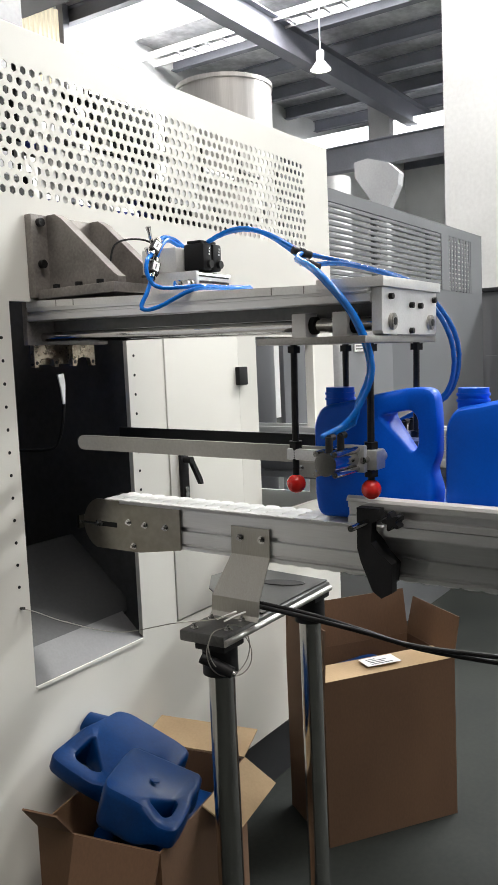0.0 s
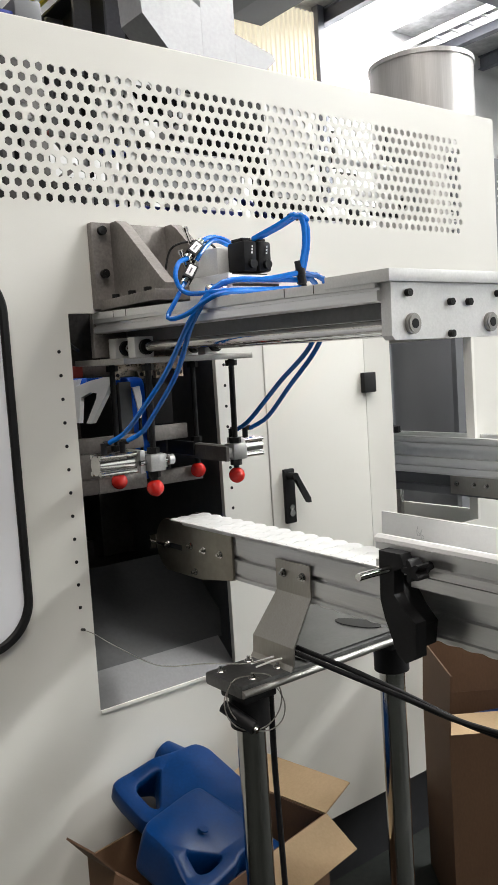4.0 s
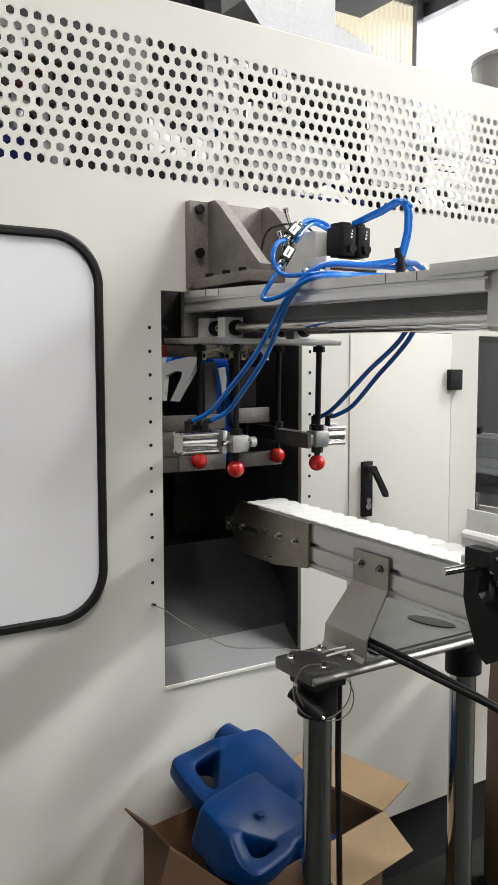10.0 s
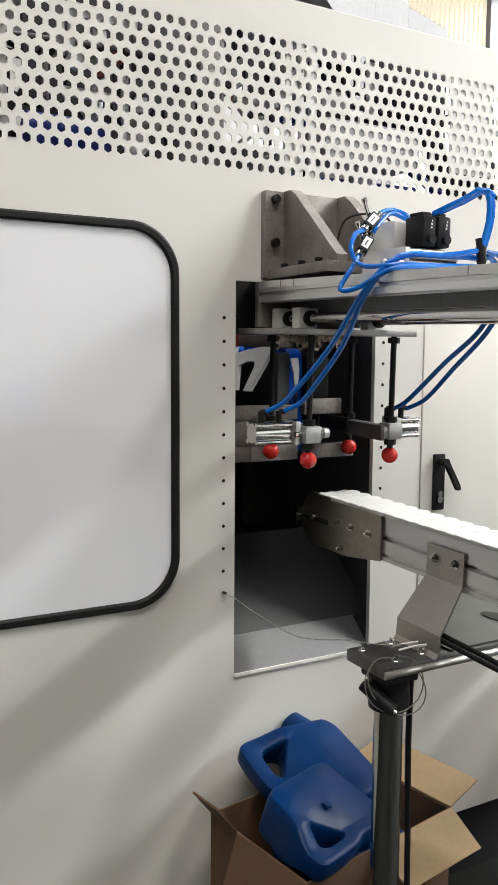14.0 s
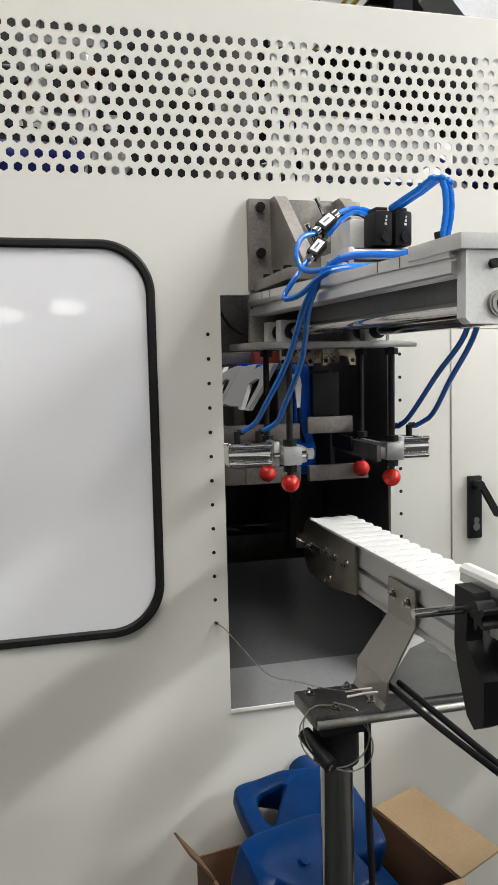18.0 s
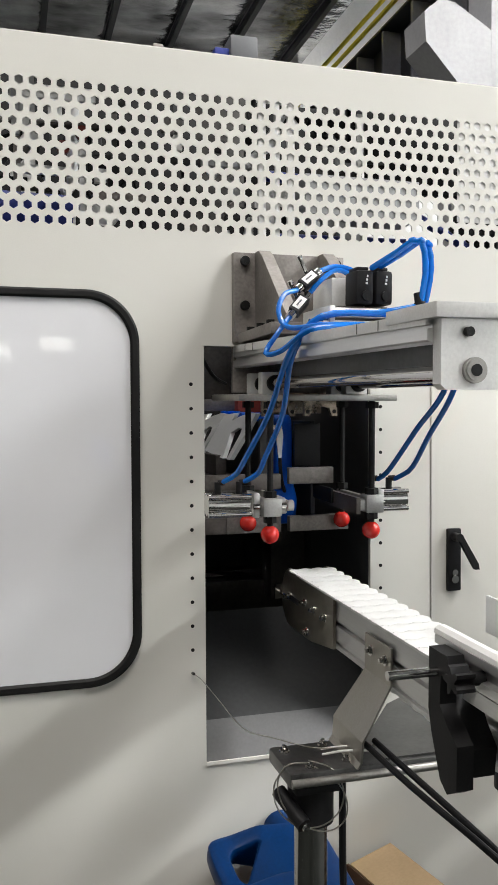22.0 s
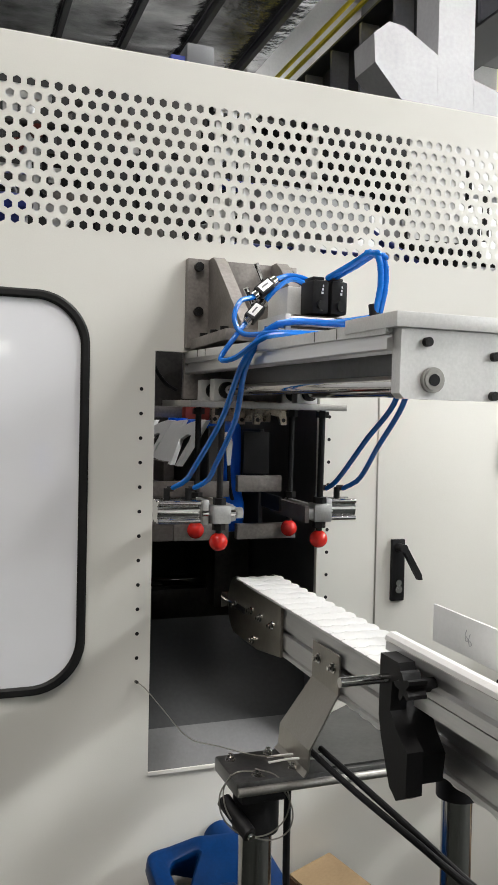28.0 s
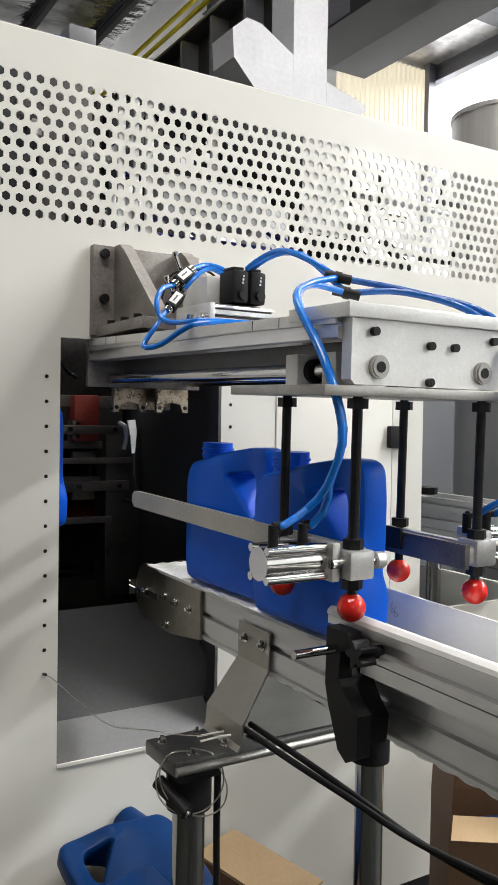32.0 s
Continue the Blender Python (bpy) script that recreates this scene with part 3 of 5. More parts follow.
arm = thing("linear_arm", "aluminium linear arm with guide rods bolted out from the machine", "machine arm", ARM)
AX0, AX1, AEND = 0.066, 0.312, -0.800
# top plate, side profiles with grooves
part("top_plate", prism(bmesh.new(), [(-0.785, 1.306), (0.03, 1.3185), (0.03, 1.332), (-0.785, 1.320)], "x", AX0 - 0.0012, AX1 + 0.0012), ALU_PLATE, arm, "milled aluminium top plate with scribed marks", smooth=False)
mark_mesh = finish("scribe_mark", boxed(-0.0006, 0.0008, -0.0006, 0.0006, 1.3185, 1.3315), DARK_STEEL)
for y in (-0.07, -0.12, -0.60, -0.665):
    o = new("scribe_mark", mark_mesh)
    o.parent = arm
    o.location = (AX0 - 0.0012, y, -0.0147 * (0.03 - y))


def channel(x0, x1, out):
    """Slotted side profile, open outwards."""
    bm = bmesh.new()
    f = x0 if out < 0 else x1
    d = -out
    pts = [(f, 1.318), (f, 1.309), (f + d * 0.006, 1.308), (f + d * 0.006, 1.303), (f, 1.302), (f, 1.290), (f + d * 0.003, 1.288), (f + d * 0.03, 1.288), (f + d * 0.04, 1.290), (f + d * 0.04, 1.318)]
    prism(bm, pts, "y", -0.787, 0.02)
    return bm


part("inner_web", boxed(0.142, 0.250, -0.786, 0.019, 1.268, 1.317), ALU_DARK, arm)
part("side_profile", channel(AX0, AX0 + 0.04, -1), ALU, arm)
part("side_profile", channel(AX1 - 0.04, AX1, 1), ALU, arm)
bm = bmesh.new()
box(bm, AX0 - 0.002, AX1 + 0.002, 0.02, 0.034, 1.238, 1.332, 0.002)
part("rear_plate", bm, CAST, arm)
# end plate
bm = bmesh.new()
prism(bm, [(0.079, 1.236), (0.311, 1.236), (0.317, 1.242), (0.317, 1.312), (0.073, 1.312), (0.073, 1.242)], "y", -0.805, -0.787)
part("end_plate", bm, ALU_PLATE, arm, "thick aluminium end plate")
part("end_cover", boxed(0.063, 0.320, -0.812, -0.690, 1.3125, 1.329, 0.0006), ALU_PLATE, arm, "thick aluminium cover on the arm end")
for x, z in ((0.104, 1.301), (0.192, 1.289), (0.232, 1.289), (0.192, 1.245), (0.300, 1.301)):
    part("cap_screw", cap_screw(bmesh.new(), (x, -0.805, z - 0.003), (0, -1, 0), 0.0052, 0.007), BLACK_OXIDE, arm)
for x in (0.112, 0.282):
    part("guide_rod", rodded((x, 0.03, 1.258 - 0.003), (x, -0.79, 1.258 - 0.003), 0.0102, 24), CHROME, arm, "ground steel guide rod")
    bm = rodded((x, -0.805, 1.257), (x, -0.810, 1.257), 0.0140, 28)
    rod(bm, (x, -0.810, 1.257), (x, -0.8115, 1.257), 0.0115, 24)
    hub = part("rod_hub", bm, MILLED_DIM, arm, "turned steel rod hub with a dark bore")
    part("hub_socket", rodded((x, -0.8115, 1.257), (x, -0.8124, 1.257), 0.0066, 20), BLACK, hub)

# wall bracket that carries the arm
bracket = thing("wall_bracket", "grey cast gusset bracket bolted to the machine wall above the arm", "bracket")
part("wall_plate", boxed(0.057, 0.288, -0.020, 0.0, 1.337, 1.512, 0.002), CAST, bracket)
part("foot_plate", boxed(0.064, 0.288, -0.235, -0.020, 1.333, 1.353, 0.002), CAST, bracket)
for x in (0.100, 0.232):
    bm = prism(bmesh.new(), [(-0.020, 1.353), (-0.215, 1.353), (-0.215, 1.368), (-0.205, 1.375), (-0.065, 1.500), (-0.045, 1.512), (-0.020, 1.512)], "x", x, x + 0.024)
    part("gusset", bm, CAST, bracket)
for x, z in ((0.078, 1.495), (0.078, 1.408), (0.27, 1.495), (0.27, 1.408)):
    part("cap_screw", cap_screw(bmesh.new(), (x, -0.020, z), (0, -1, 0), 0.009, 0.010), BLACK_OXIDE, bracket)
for x in (0.079,):
    for y in (-0.06, -0.125, -0.185):
        part("cap_screw", cap_screw(bmesh.new(), (x, y, 1.353), (0, 0, 1), 0.008, 0.009), BLACK_OXIDE, bracket)

# ---- conveyor ----
CONV = leaning(0.905)
conv = thing("bottle_conveyor", "slim aluminium bottle conveyor with white plastic chain", "conveyor", CONV)
YN, YF = -0.135, -4.4
BX0, BX1 = 0.143, 0.2265


def profile(x, out):
    f, d = x, -out
    return prism(bmesh.new(), [(f, 0.892), (f, 0.852), (f + d * 0.009, 0.851), (f + d * 0.009, 0.843), (f, 0.842), (f, 0.817), (f + d * 0.004, 0.815), (f + d * 0.004, 0.811), (f, 0.809), (f, 0.803), (f + d * 0.022, 0.803), (f + d * 0.022, 0.892)], "y", YF, YN - 0.08)


part("side_rail", profile(0.158, -1), ALU, conv, "grooved aluminium side profile")
part("side_rail", profile(0.228, 1), ALU, conv, "grooved aluminium side profile")
part("wear_deck", boxed(0.150, 0.222, YF, YN, 0.889, 0.897), WHITE, conv)
for x0, x1, s in ((0.152, 0.157, -1), (0.2285, 0.2335, 1)):
    cy, cz, r = -0.084, 0.8375, 0.0590
    pts = [(-0.300, 0.894)] + [(cy + r * math.cos(radians(a)), cz + 0.001 + r * math.sin(radians(a))) for a in range(72, -80, -14)] + [(-0.19, 0.785), (-0.300, 0.802)]
    plate = part("nose_plate", prism(bmesh.new(), pts, "x", x0, x1), NOSE_STEEL, conv, "stainless nose plate with rounded end")
    xs = x0 if s < 0 else x1
    for y, z in ((-0.160, 0.849), (-0.206, 0.847), (-0.262, 0.847), (-0.172, 0.792 + 0.006)):
        part("bolt", hex_bolt(bmesh.new(), (xs, y, z), (s, 0, 0), 0.0055, 0.004), CHROME, plate)
    if s < 0:
        part("tension_slot", boxed(xs - 0.0008, xs + 0.001, -0.125, -0.062, 0.834, 0.845), BLACK, plate)
        bm = hex_bolt(bmesh.new(), (xs, -0.074, 0.840), (-1, 0, 0), 0.006, 0.007)
        rod(bm, (xs - 0.006, -0.018, 0.840), (xs - 0.006, -0.09, 0.840), 0.003, 10)
        box(bm, xs - 0.014, xs + 0.004, -0.024, -0.018, 0.825, 0.855)
        part("tensioner", bm, CHROME, plate, "small steel chain tensioner")
# chain plates: crescent-ended links


PITCH, LINK = 0.0370, 0.0354


def chain_link():
    bm = bmesh.new()
    nu, nv, w = 16, 6, BX1 - BX0
    rows = []
    for j in range(nv + 1):
        v = j / nv
        row = []
        for i in range(nu + 1):
            u = i / nu
            bow = 0.0042 * math.sin(math.pi * v) * (2 * u - 1) ** 5
            y = -LINK * v + 0.0030 * math.cos(6 * math.pi * u)
            z = 0.8996 + 0.0018 * math.sin(math.pi * v) ** 0.7 * (0.72 + 0.28 * math.cos(6 * math.pi * u)) if 0 < j < nv else 0.8990
            row.append(bm.verts.new((BX0 + w * u + bow, y, z - (0.0016 if i in (0, nu) else 0))))
        rows.append(row)
    low = [[bm.verts.new((p.co.x, p.co.y, 0.8970)) for p in row] for row in rows]
    for j in range(nv):
        for i in range(nu):
            bm.faces.new((rows[j][i], rows[j][i + 1], rows[j + 1][i + 1], rows[j + 1][i]))
    edge = [(0, i) for i in range(nu)] + [(j, nu) for j in range(nv)] + [(nv, i) for i in range(nu, 0, -1)] + [(j, 0) for j in range(nv, 0, -1)]
    for (a, b), (c, d) in zip(edge, edge[1:] + edge[:1]):
        bm.faces.new((rows[a][b], rows[c][d], low[c][d], low[a][b]))
    for row in low[1:-1]:
        for p in row[1:-1]:
            bm.verts.remove(p)
    return bm


link_mesh = finish("chain_link", chain_link(), WHITE)
for i in range(96):
    o = new("chain_link", link_mesh)
    o.parent = conv
    o.location = (0, -0.100 - i * PITCH, 0)
# roller at the nose, and the chain hanging back below
part("nose_roller", rodded((0.158, -0.100, 0.8400), (0.228, -0.100, 0.8400), 0.0565, 40), WHITE, conv, "white plastic chain roller")
for i in range(88):
    o = new("chain_link", link_mesh)
    o.parent = conv
    o.matrix_local = Matrix.Translation((0, -0.42 - i * PITCH, 0.8 + 0.9005)) @ Matrix.Rotation(radians(180), 4, "Y") @ Matrix.Translation((-0.193, 0, 0)) @ Matrix.Scale(0.76, 4, (1, 0, 0)) @ Matrix.Translation((-0.18475, 0, 0))

# guide rails
rail = thing("guide_rail", "aluminium guide rail along the conveyor with a black clamp", "guide rail", CONV)
RX0 = 0.118
bm = prism(bmesh.new(), [(RX0, 0.945), (RX0, 0.935), (RX0 + 0.008, 0.933), (RX0 + 0.008, 0.921), (RX0, 0.919), (RX0, 0.908), (RX0 + 0.012, 0.908), (RX0 + 0.012, 0.945)], "y", YF, -0.708)
part("rail_profile", bm, ALU, rail)
bm = prism(bmesh.new(), [(RX0 + 0.001, 0.9455), (RX0 + 0.002, 0.951), (RX0 + 0.008, 0.955), (RX0 + 0.016, 0.954), (RX0 + 0.020, 0.949), (RX0 + 0.020, 0.906), (RX0 + 0.0125, 0.906), (RX0 + 0.0125, 0.9455)], "y", YF, -0.704)
part("wear_strip", bm, WHITE, rail, "white plastic wear strip")
bm = prism(bmesh.new(), [(RX0, 0.9065), (RX0, 0.889), (RX0 + 0.02, 0.889), (RX0 + 0.02, 0.9055), (RX0 + 0.006, 0.9055)], "y", YF, -0.775)
part("lower_rail", bm, ALU, rail)


def clamp_bm():
    """C-shaped clamp: a head round the pin, a slim neck, a broad foot on the profile."""
    bm = prism(bmesh.new(), [(-0.735, 0.940), (-0.776, 0.940), (-0.782, 0.924), (-0.763, 0.914), (-0.761, 0.880), (-0.776, 0.864), (-0.800, 0.846), (-0.800, 0.796), (-0.780, 0.784), (-0.764, 0.794), (-0.742, 0.844), (-0.735, 0.868)], "x", 0.096, 0.117)
    return prism(bm, [(-0.742, 0.896), (-0.744, 0.858), (-0.764, 0.802), (-0.790, 0.804), (-0.794, 0.838), (-0.774, 0.858), (-0.763, 0.874)], "x", 0.1175, 0.150)


clamp = part("clamp_body", clamp_bm(), BLACK, rail, "black moulded clamp bracket")
part("clamp_pin", rodded((0.034, -0.754, 0.916), (0.100, -0.754, 0.916), 0.0055, 16), CHROME, rail, "chrome clamp pin")
lobes = [((0.0125 + 0.0045 * math.cos(5 * radians(a))) * math.cos(radians(a)) - 0.803, (0.0125 + 0.0045 * math.cos(5 * radians(a))) * math.sin(radians(a)) + 0.922) for a in range(0, 360, 12)]
bm = prism(bmesh.new(), lobes, "x", 0.085, 0.108)
rod(bm, (0.10, -0.803, 0.922), (0.125, -0.803, 0.922), 0.008, 12)
part("clamp_knob", bm, BLACK, rail, "black star knob")
rail2 = thing("guide_rail", "white plastic guide strip beside the conveyor", "guide rail", CONV)
bm = prism(bmesh.new(), [(0.268, 0.900), (0.268, 0.952), (0.272, 0.952), (0.272, 0.906), (0.300, 0.906), (0.300, 0.900)], "y", YF, -0.58)
part("strip", bm, WHITE, rail2)
bm = prism(bmesh.new(), [(0.272, 0.945), (0.272, 0.915), (0.290, 0.915), (0.290, 0.945)], "y", YF, -0.66)
part("backing", bm, ALU, rail2)
for y, z in ((-0.66, 0.936), (-0.668, 0.932)):
    part("scribble", tube(bmesh.new(), [(0.2676, y, z), (0.2676, y + 0.003, z - 0.008), (0.2676, y + 0.001, z - 0.016), (0.2676, y - 0.004, z - 0.013), (0.2676, y + 0.001, z - 0.009)], 0.00045, 12, 5), GREY_LIGHT, rail2)

# conveyor stand: steel plate on two tubes
stand = thing("conveyor_stand", "steel plate on two polished tube legs carrying the conveyor", "stand")
part("stand_plate", boxed(0.004, 0.420, -0.505, -0.402, 0.664, 0.686, 0.005), PLATE_STEEL, stand, "dark grey steel channel plate")
for x, y in ((0.050, -0.462), (0.398, -0.462)):
    leg = part("leg", rodded((x, y, FZ), (x, y, 0.615), 0.0245, 32), LEG_STEEL, stand, "polished steel tube leg")
    bm = rodded((x, y, 0.598), (x, y, 0.650), 0.034, 28)
    box(bm, x - 0.034, x + 0.034, y - 0.034, y + 0.034, 0.648, 0.6605, 0.004)
    ex = -1 if x < 0.2 else 1
    if ex < 0:
        rod(bm, (x + ex * 0.046, y + 0.010, 0.640), (x + ex * 0.026, y - 0.046, 0.612), 0.011, 16)
    rod(bm, (x, y, 0.655), (x, y, 0.664), 0.022, 16)
    part("collar", bm, BLACK, leg, "black plastic collar")
    if ex < 0:
        part("collar_screw", cap_screw(bmesh.new(), (x + ex * 0.026, y - 0.046, 0.612), (-ex * 0.33, -0.85, -0.42), 0.006, 0.006), CHROME, leg)
    part("foot", rodded((x, y, FZ), (x, y, FZ + 0.02), 0.045, 24), BLACK, leg)
for x, y in ((0.022, -0.425), (0.040, -0.49), (0.085, -0.42), (0.100, -0.482)):
    part("bolt", hex_bolt(bmesh.new(), (x, y, 0.686), (0, 0, 1), 0.006, 0.004), CHROME, stand)
part("edge_bar", rodded((0.006, -0.505, 0.672), (0.418, -0.505, 0.672), 0.0065, 16), MILLED_DIM, stand, "bright rolled front edge")
bm = bmesh.new()
rows = [[bm.verts.new((x, y, z)) for x, y in ((0.150, -0.498), (0.418, -0.498), (0.450, -0.250), (0.340, -0.235), (0.255, -0.290), (0.195, -0.370), (0.150, -0.405))] for z in (0.6865, 0.6895)]
bm.faces.new(rows[1])
bm.faces.new(rows[0][::-1])
for k in range(7):
    bm.faces.new((rows[0][k], rows[0][(k + 1) % 7], rows[1][(k + 1) % 7], rows[1][k]))
part("cover_sheet", bm, PLATE_STEEL, stand, "brownish stainless cover sheet reaching under the conveyor", smooth=False)
bm = prism(bmesh.new(), [(0.354 + 0.022 * math.cos(radians(a)) - 0.010 * math.sin(radians(a)), -0.420 + 0.050 * math.sin(radians(a))) for a in range(0, 360, 20)], "z", 0.6898, 0.6912)
part("rubber_pad", bm, RUBBER, stand, "black oval rubber pad")
# bent sheet clip from conveyor to stand
clip = thing("mounting_clip", "bent stainless sheet clip joining conveyor and stand", "bracket", CONV)
line = [(0.155, 0.868), (0.155, 0.812), (0.112, 0.735), (0.110, 0.705), (0.104, 0.697)]
bm = bmesh.new()
y0, y1 = -0.520, -0.430
prev = None
for (x, z), (ya, yb) in zip(line, ((y1, y0), (y1, y0), (y1 + 0.02, y0 + 0.0), (y1 + 0.02, y0), (y1 + 0.02, y0))):
    row = [bm.verts.new((x - 0.0, ya, z)), bm.verts.new((x, yb, z)), bm.verts.new((x - 0.003, yb, z)), bm.verts.new((x - 0.003, ya, z))]
    if prev:
        for k in range(4):
            bm.faces.new((prev[k], prev[(k + 1) % 4], row[(k + 1) % 4], row[k]))
    else:
        bm.faces.new(row)
    prev = row
bm.faces.new(prev[::-1])
part("clip_sheet", bm, STEEL, clip, smooth=False)
for y in (-0.452, -0.502):
    part("bolt", hex_bolt(bmesh.new(), (0.152, y, 0.846), (-1, 0, 0), 0.006, 0.004), CHROME, clip)

# ---- valve and cylinder on top of the arm ----
drive = thing("pneumatic_drive", "pneumatic cylinder with valve and two black coils on the arm", "pneumatic valve", ARM @ Matrix.Translation((0.004, 0, -0.006)))
ribs = [(-0.292, 1.333), (-0.408, 1.333), (-0.408, 1.340), (-0.403, 1.3405), (-0.403, 1.345), (-0.408, 1.3455), (-0.408, 1.352), (-0.403, 1.3525), (-0.403, 1.357), (-0.408, 1.3575), (-0.408, 1.364), (-0.404, 1.3645), (-0.404, 1.3675), (-0.408, 1.368)]
for i in range(6):
    ribs += [(-0.406 + i * 0.0195, 1.372), (-0.394 + i * 0.0195, 1.372), (-0.393 + i * 0.0195, 1.367), (-0.388 + i * 0.0195, 1.367)]
bm = prism(bmesh.new(), ribs[:-2] + [(-0.292, 1.371)], "x", 0.108, 0.2165)
body = part("cylinder_body", bm, ALU, drive, "ribbed aluminium cylinder body", smooth=False)
for z0, z1 in ((1.3408, 1.3447), (1.3528, 1.3567), (1.3647, 1.3673)):
    part("groove", boxed(0.109, 0.216, -0.4042, -0.4025, z0, z1), DARK_STEEL, body)
for i in range(5):
    part("groove", boxed(0.109, 0.216, -0.3928 + i * 0.0195, -0.3882 + i * 0.0195, 1.3662, 1.3676), DARK_STEEL, body)
part("end_cap", boxed(0.098, 0.1075, -0.4105, -0.2915, 1.333, 1.3745, 0.0015), ALU_PLATE, body)
for y in (-0.400, -0.376):
    part("port", rod(rodded((0.088, y, 1.350), (0.098, y, 1.350), 0.0085, 18), (0.078, y, 1.350), (0.088, y, 1.350), 0.0065, 18), CHROME, body)
for x in (0.122, 0.150):
    bm = rodded((x, -0.292, 1.352), (x, -0.284, 1.352), 0.012, 20)
    rod(bm, (x - 0.022, -0.300 - (x - 0.12) * 0.6, 1.352), (x - 0.010, -0.300 - (x - 0.12) * 0.6, 1.352), 0.011, 20)
    part("port", bm, CHROME, drive)
part("valve_body", boxed(0.130, 0.206, -0.338, -0.250, 1.378, 1.428, 0.004), ALU_PLATE, drive, "grey cast valve body")
part("valve_base", boxed(0.124, 0.208, -0.382, -0.252, 1.3725, 1.3775, 0.001), DARK_STEEL, drive)
for x in (0.166, 0.199):
    coil = part("solenoid_coil", boxed(x - 0.0145, x + 0.0145, -0.390, -0.340, 1.380, 1.434, 0.006), BLACK, drive, "black solenoid coil")
    part("coil_nut", rodded((x, -0.392, 1.393), (x, -0.399, 1.393), 0.008, 16), BLACK_OXIDE, coil)
    part("plug", boxed(x - 0.010, x + 0.010, -0.380, -0.346, 1.434, 1.440, 0.002), BLACK, coil)
    for k in range(3):
        part("print", boxed(x - 0.0005 + k * 0.0010, x + 0.0030 + k * 0.0004, -0.3926, -0.392, 1.411 + k * 0.0055, 1.4145 + k * 0.0055), PAPER, coil)
part("sensor_block", boxed(0.200, 0.232, -0.262, -0.215, 1.372, 1.430, 0.004), BLACK, drive)
part("sensor_cable", tube(bmesh.new(), [(0.216, -0.24, 1.43), (0.20, -0.20, 1.46), (0.15, -0.165, 1.452), (0.13, -0.16, 1.40)], 0.0022, 24, 8), BLACK, drive)
for i, (p, q) in enumerate((((0.078, -0.318, 1.408), (0.122, -0.302, 1.442)), ((0.060, -0.332, 1.362), (0.100, -0.312, 1.402)))):
    p, q = Vector(p), Vector(q)
    d = (q - p).normalized()
    side = d.cross(Vector((-0.55, -0.83, 0.0))).normalized()
    out = side.cross(d)
    m = Matrix((d, side, out)).transposed().to_4x4()
    m.translation = (p + q) / 2
    fc = part("flow_control", boxed(-0.018, 0.018, -0.0095, 0.0095, -0.0085, 0.0085, 0.002, m=m), BLACK, drive, "black flow control fitting with white label")
    part("fitting", rodded(p, p + d * 0.013, 0.0075, 12), CHROME, fc)
    part("fitting", rodded(q - d * 0.013, q, 0.0075, 12), CHROME, fc)
    c = (p + q) / 2
    face = 1 if out.y < 0 else -1
    part("label_plate", boxed(-0.013, 0.013, -0.0065, 0.0065, face * 0.009 - 0.0004, face * 0.009 + 0.0004, m=m), PAPER, fc, smooth=False)
    part("print", boxed(-0.009, 0.006, -0.0015, 0.0010, face * 0.0097 - 0.0002, face * 0.0097 + 0.0002, m=m), INK, fc, smooth=False)
    bm = rodded(c + Vector((0, 0.008, 0.012)), c + Vector((-0.012, 0.004, 0.034)), 0.0035, 10)
    rod(bm, c + Vector((-0.012, 0.004, 0.034)), c + Vector((-0.015, 0.003, 0.040)), 0.005, 12)
    part("needle_screw", bm, CHROME, fc)
for pts in (((0.122, -0.302, 1.442), (0.150, -0.296, 1.452), (0.178, -0.300, 1.448), (0.190, -0.315, 1.432)),
            ((0.100, -0.312, 1.402), (0.125, -0.304, 1.428), (0.155, -0.298, 1.446), (0.182, -0.308, 1.436)),
            ((0.078, -0.318, 1.408), (0.052, -0.330, 1.398), (0.040, -0.338, 1.370), (0.050, -0.358, 1.344), (0.082, -0.424, 1.343), (0.150, -0.436, 1.344), (0.230, -0.446, 1.347)),
            ((0.060, -0.332, 1.362), (0.038, -0.338, 1.335), (0.018, -0.340, 1.304), (0.034, -0.368, 1.306), (0.064, -0.428, 1.336), (0.140, -0.440, 1.341), (0.230, -0.450, 1.343))):
    part("hose", tube(bmesh.new(), pts, 0.0042, 48, 10), HOSE, drive, "blue polyurethane air hose")

# ---- carriage with two grippers ----
carriage = thing("gripper_carriage", "aluminium carriage with two pneumatic grippers and red ball feet", "gripper", ARM)
part("carriage_plate", boxed(0.025, 0.335, -0.170, 0.036, 1.222, 1.234, 0.0015), MILLED_DIM, carriage, "milled aluminium carriage plate")
for x in (0.112, 0.282):
    for y0, y1 in ((-0.026, 0.002), (-0.106, -0.078)):
        # white instead of aluminium: the light on the faces is put into the colour
        part("bearing_block", boxed(x - 0.024, x + 0.020, y0, y1, 1.2345, 1.276, 0.002), WHITE, carriage, "aluminium bearing block, coloured white as if lit")
        part("seal_ring", rodded((x, y0 - 0.010, 1.255), (x, y0 - 0.0005, 1.255), 0.0155, 20), BLACK, carriage)
ball = bmesh.new()
bmesh.ops.create_uvsphere(ball, u_segments=28, v_segments=18, radius=0.0172)
ball_mesh = finish("ball_foot", ball, RED)
nut_mesh = finish("hex_nut", rodded((0, 0, -0.006), (0, 0, 0.006), 0.0125, 6), BLACK_OXIDE)


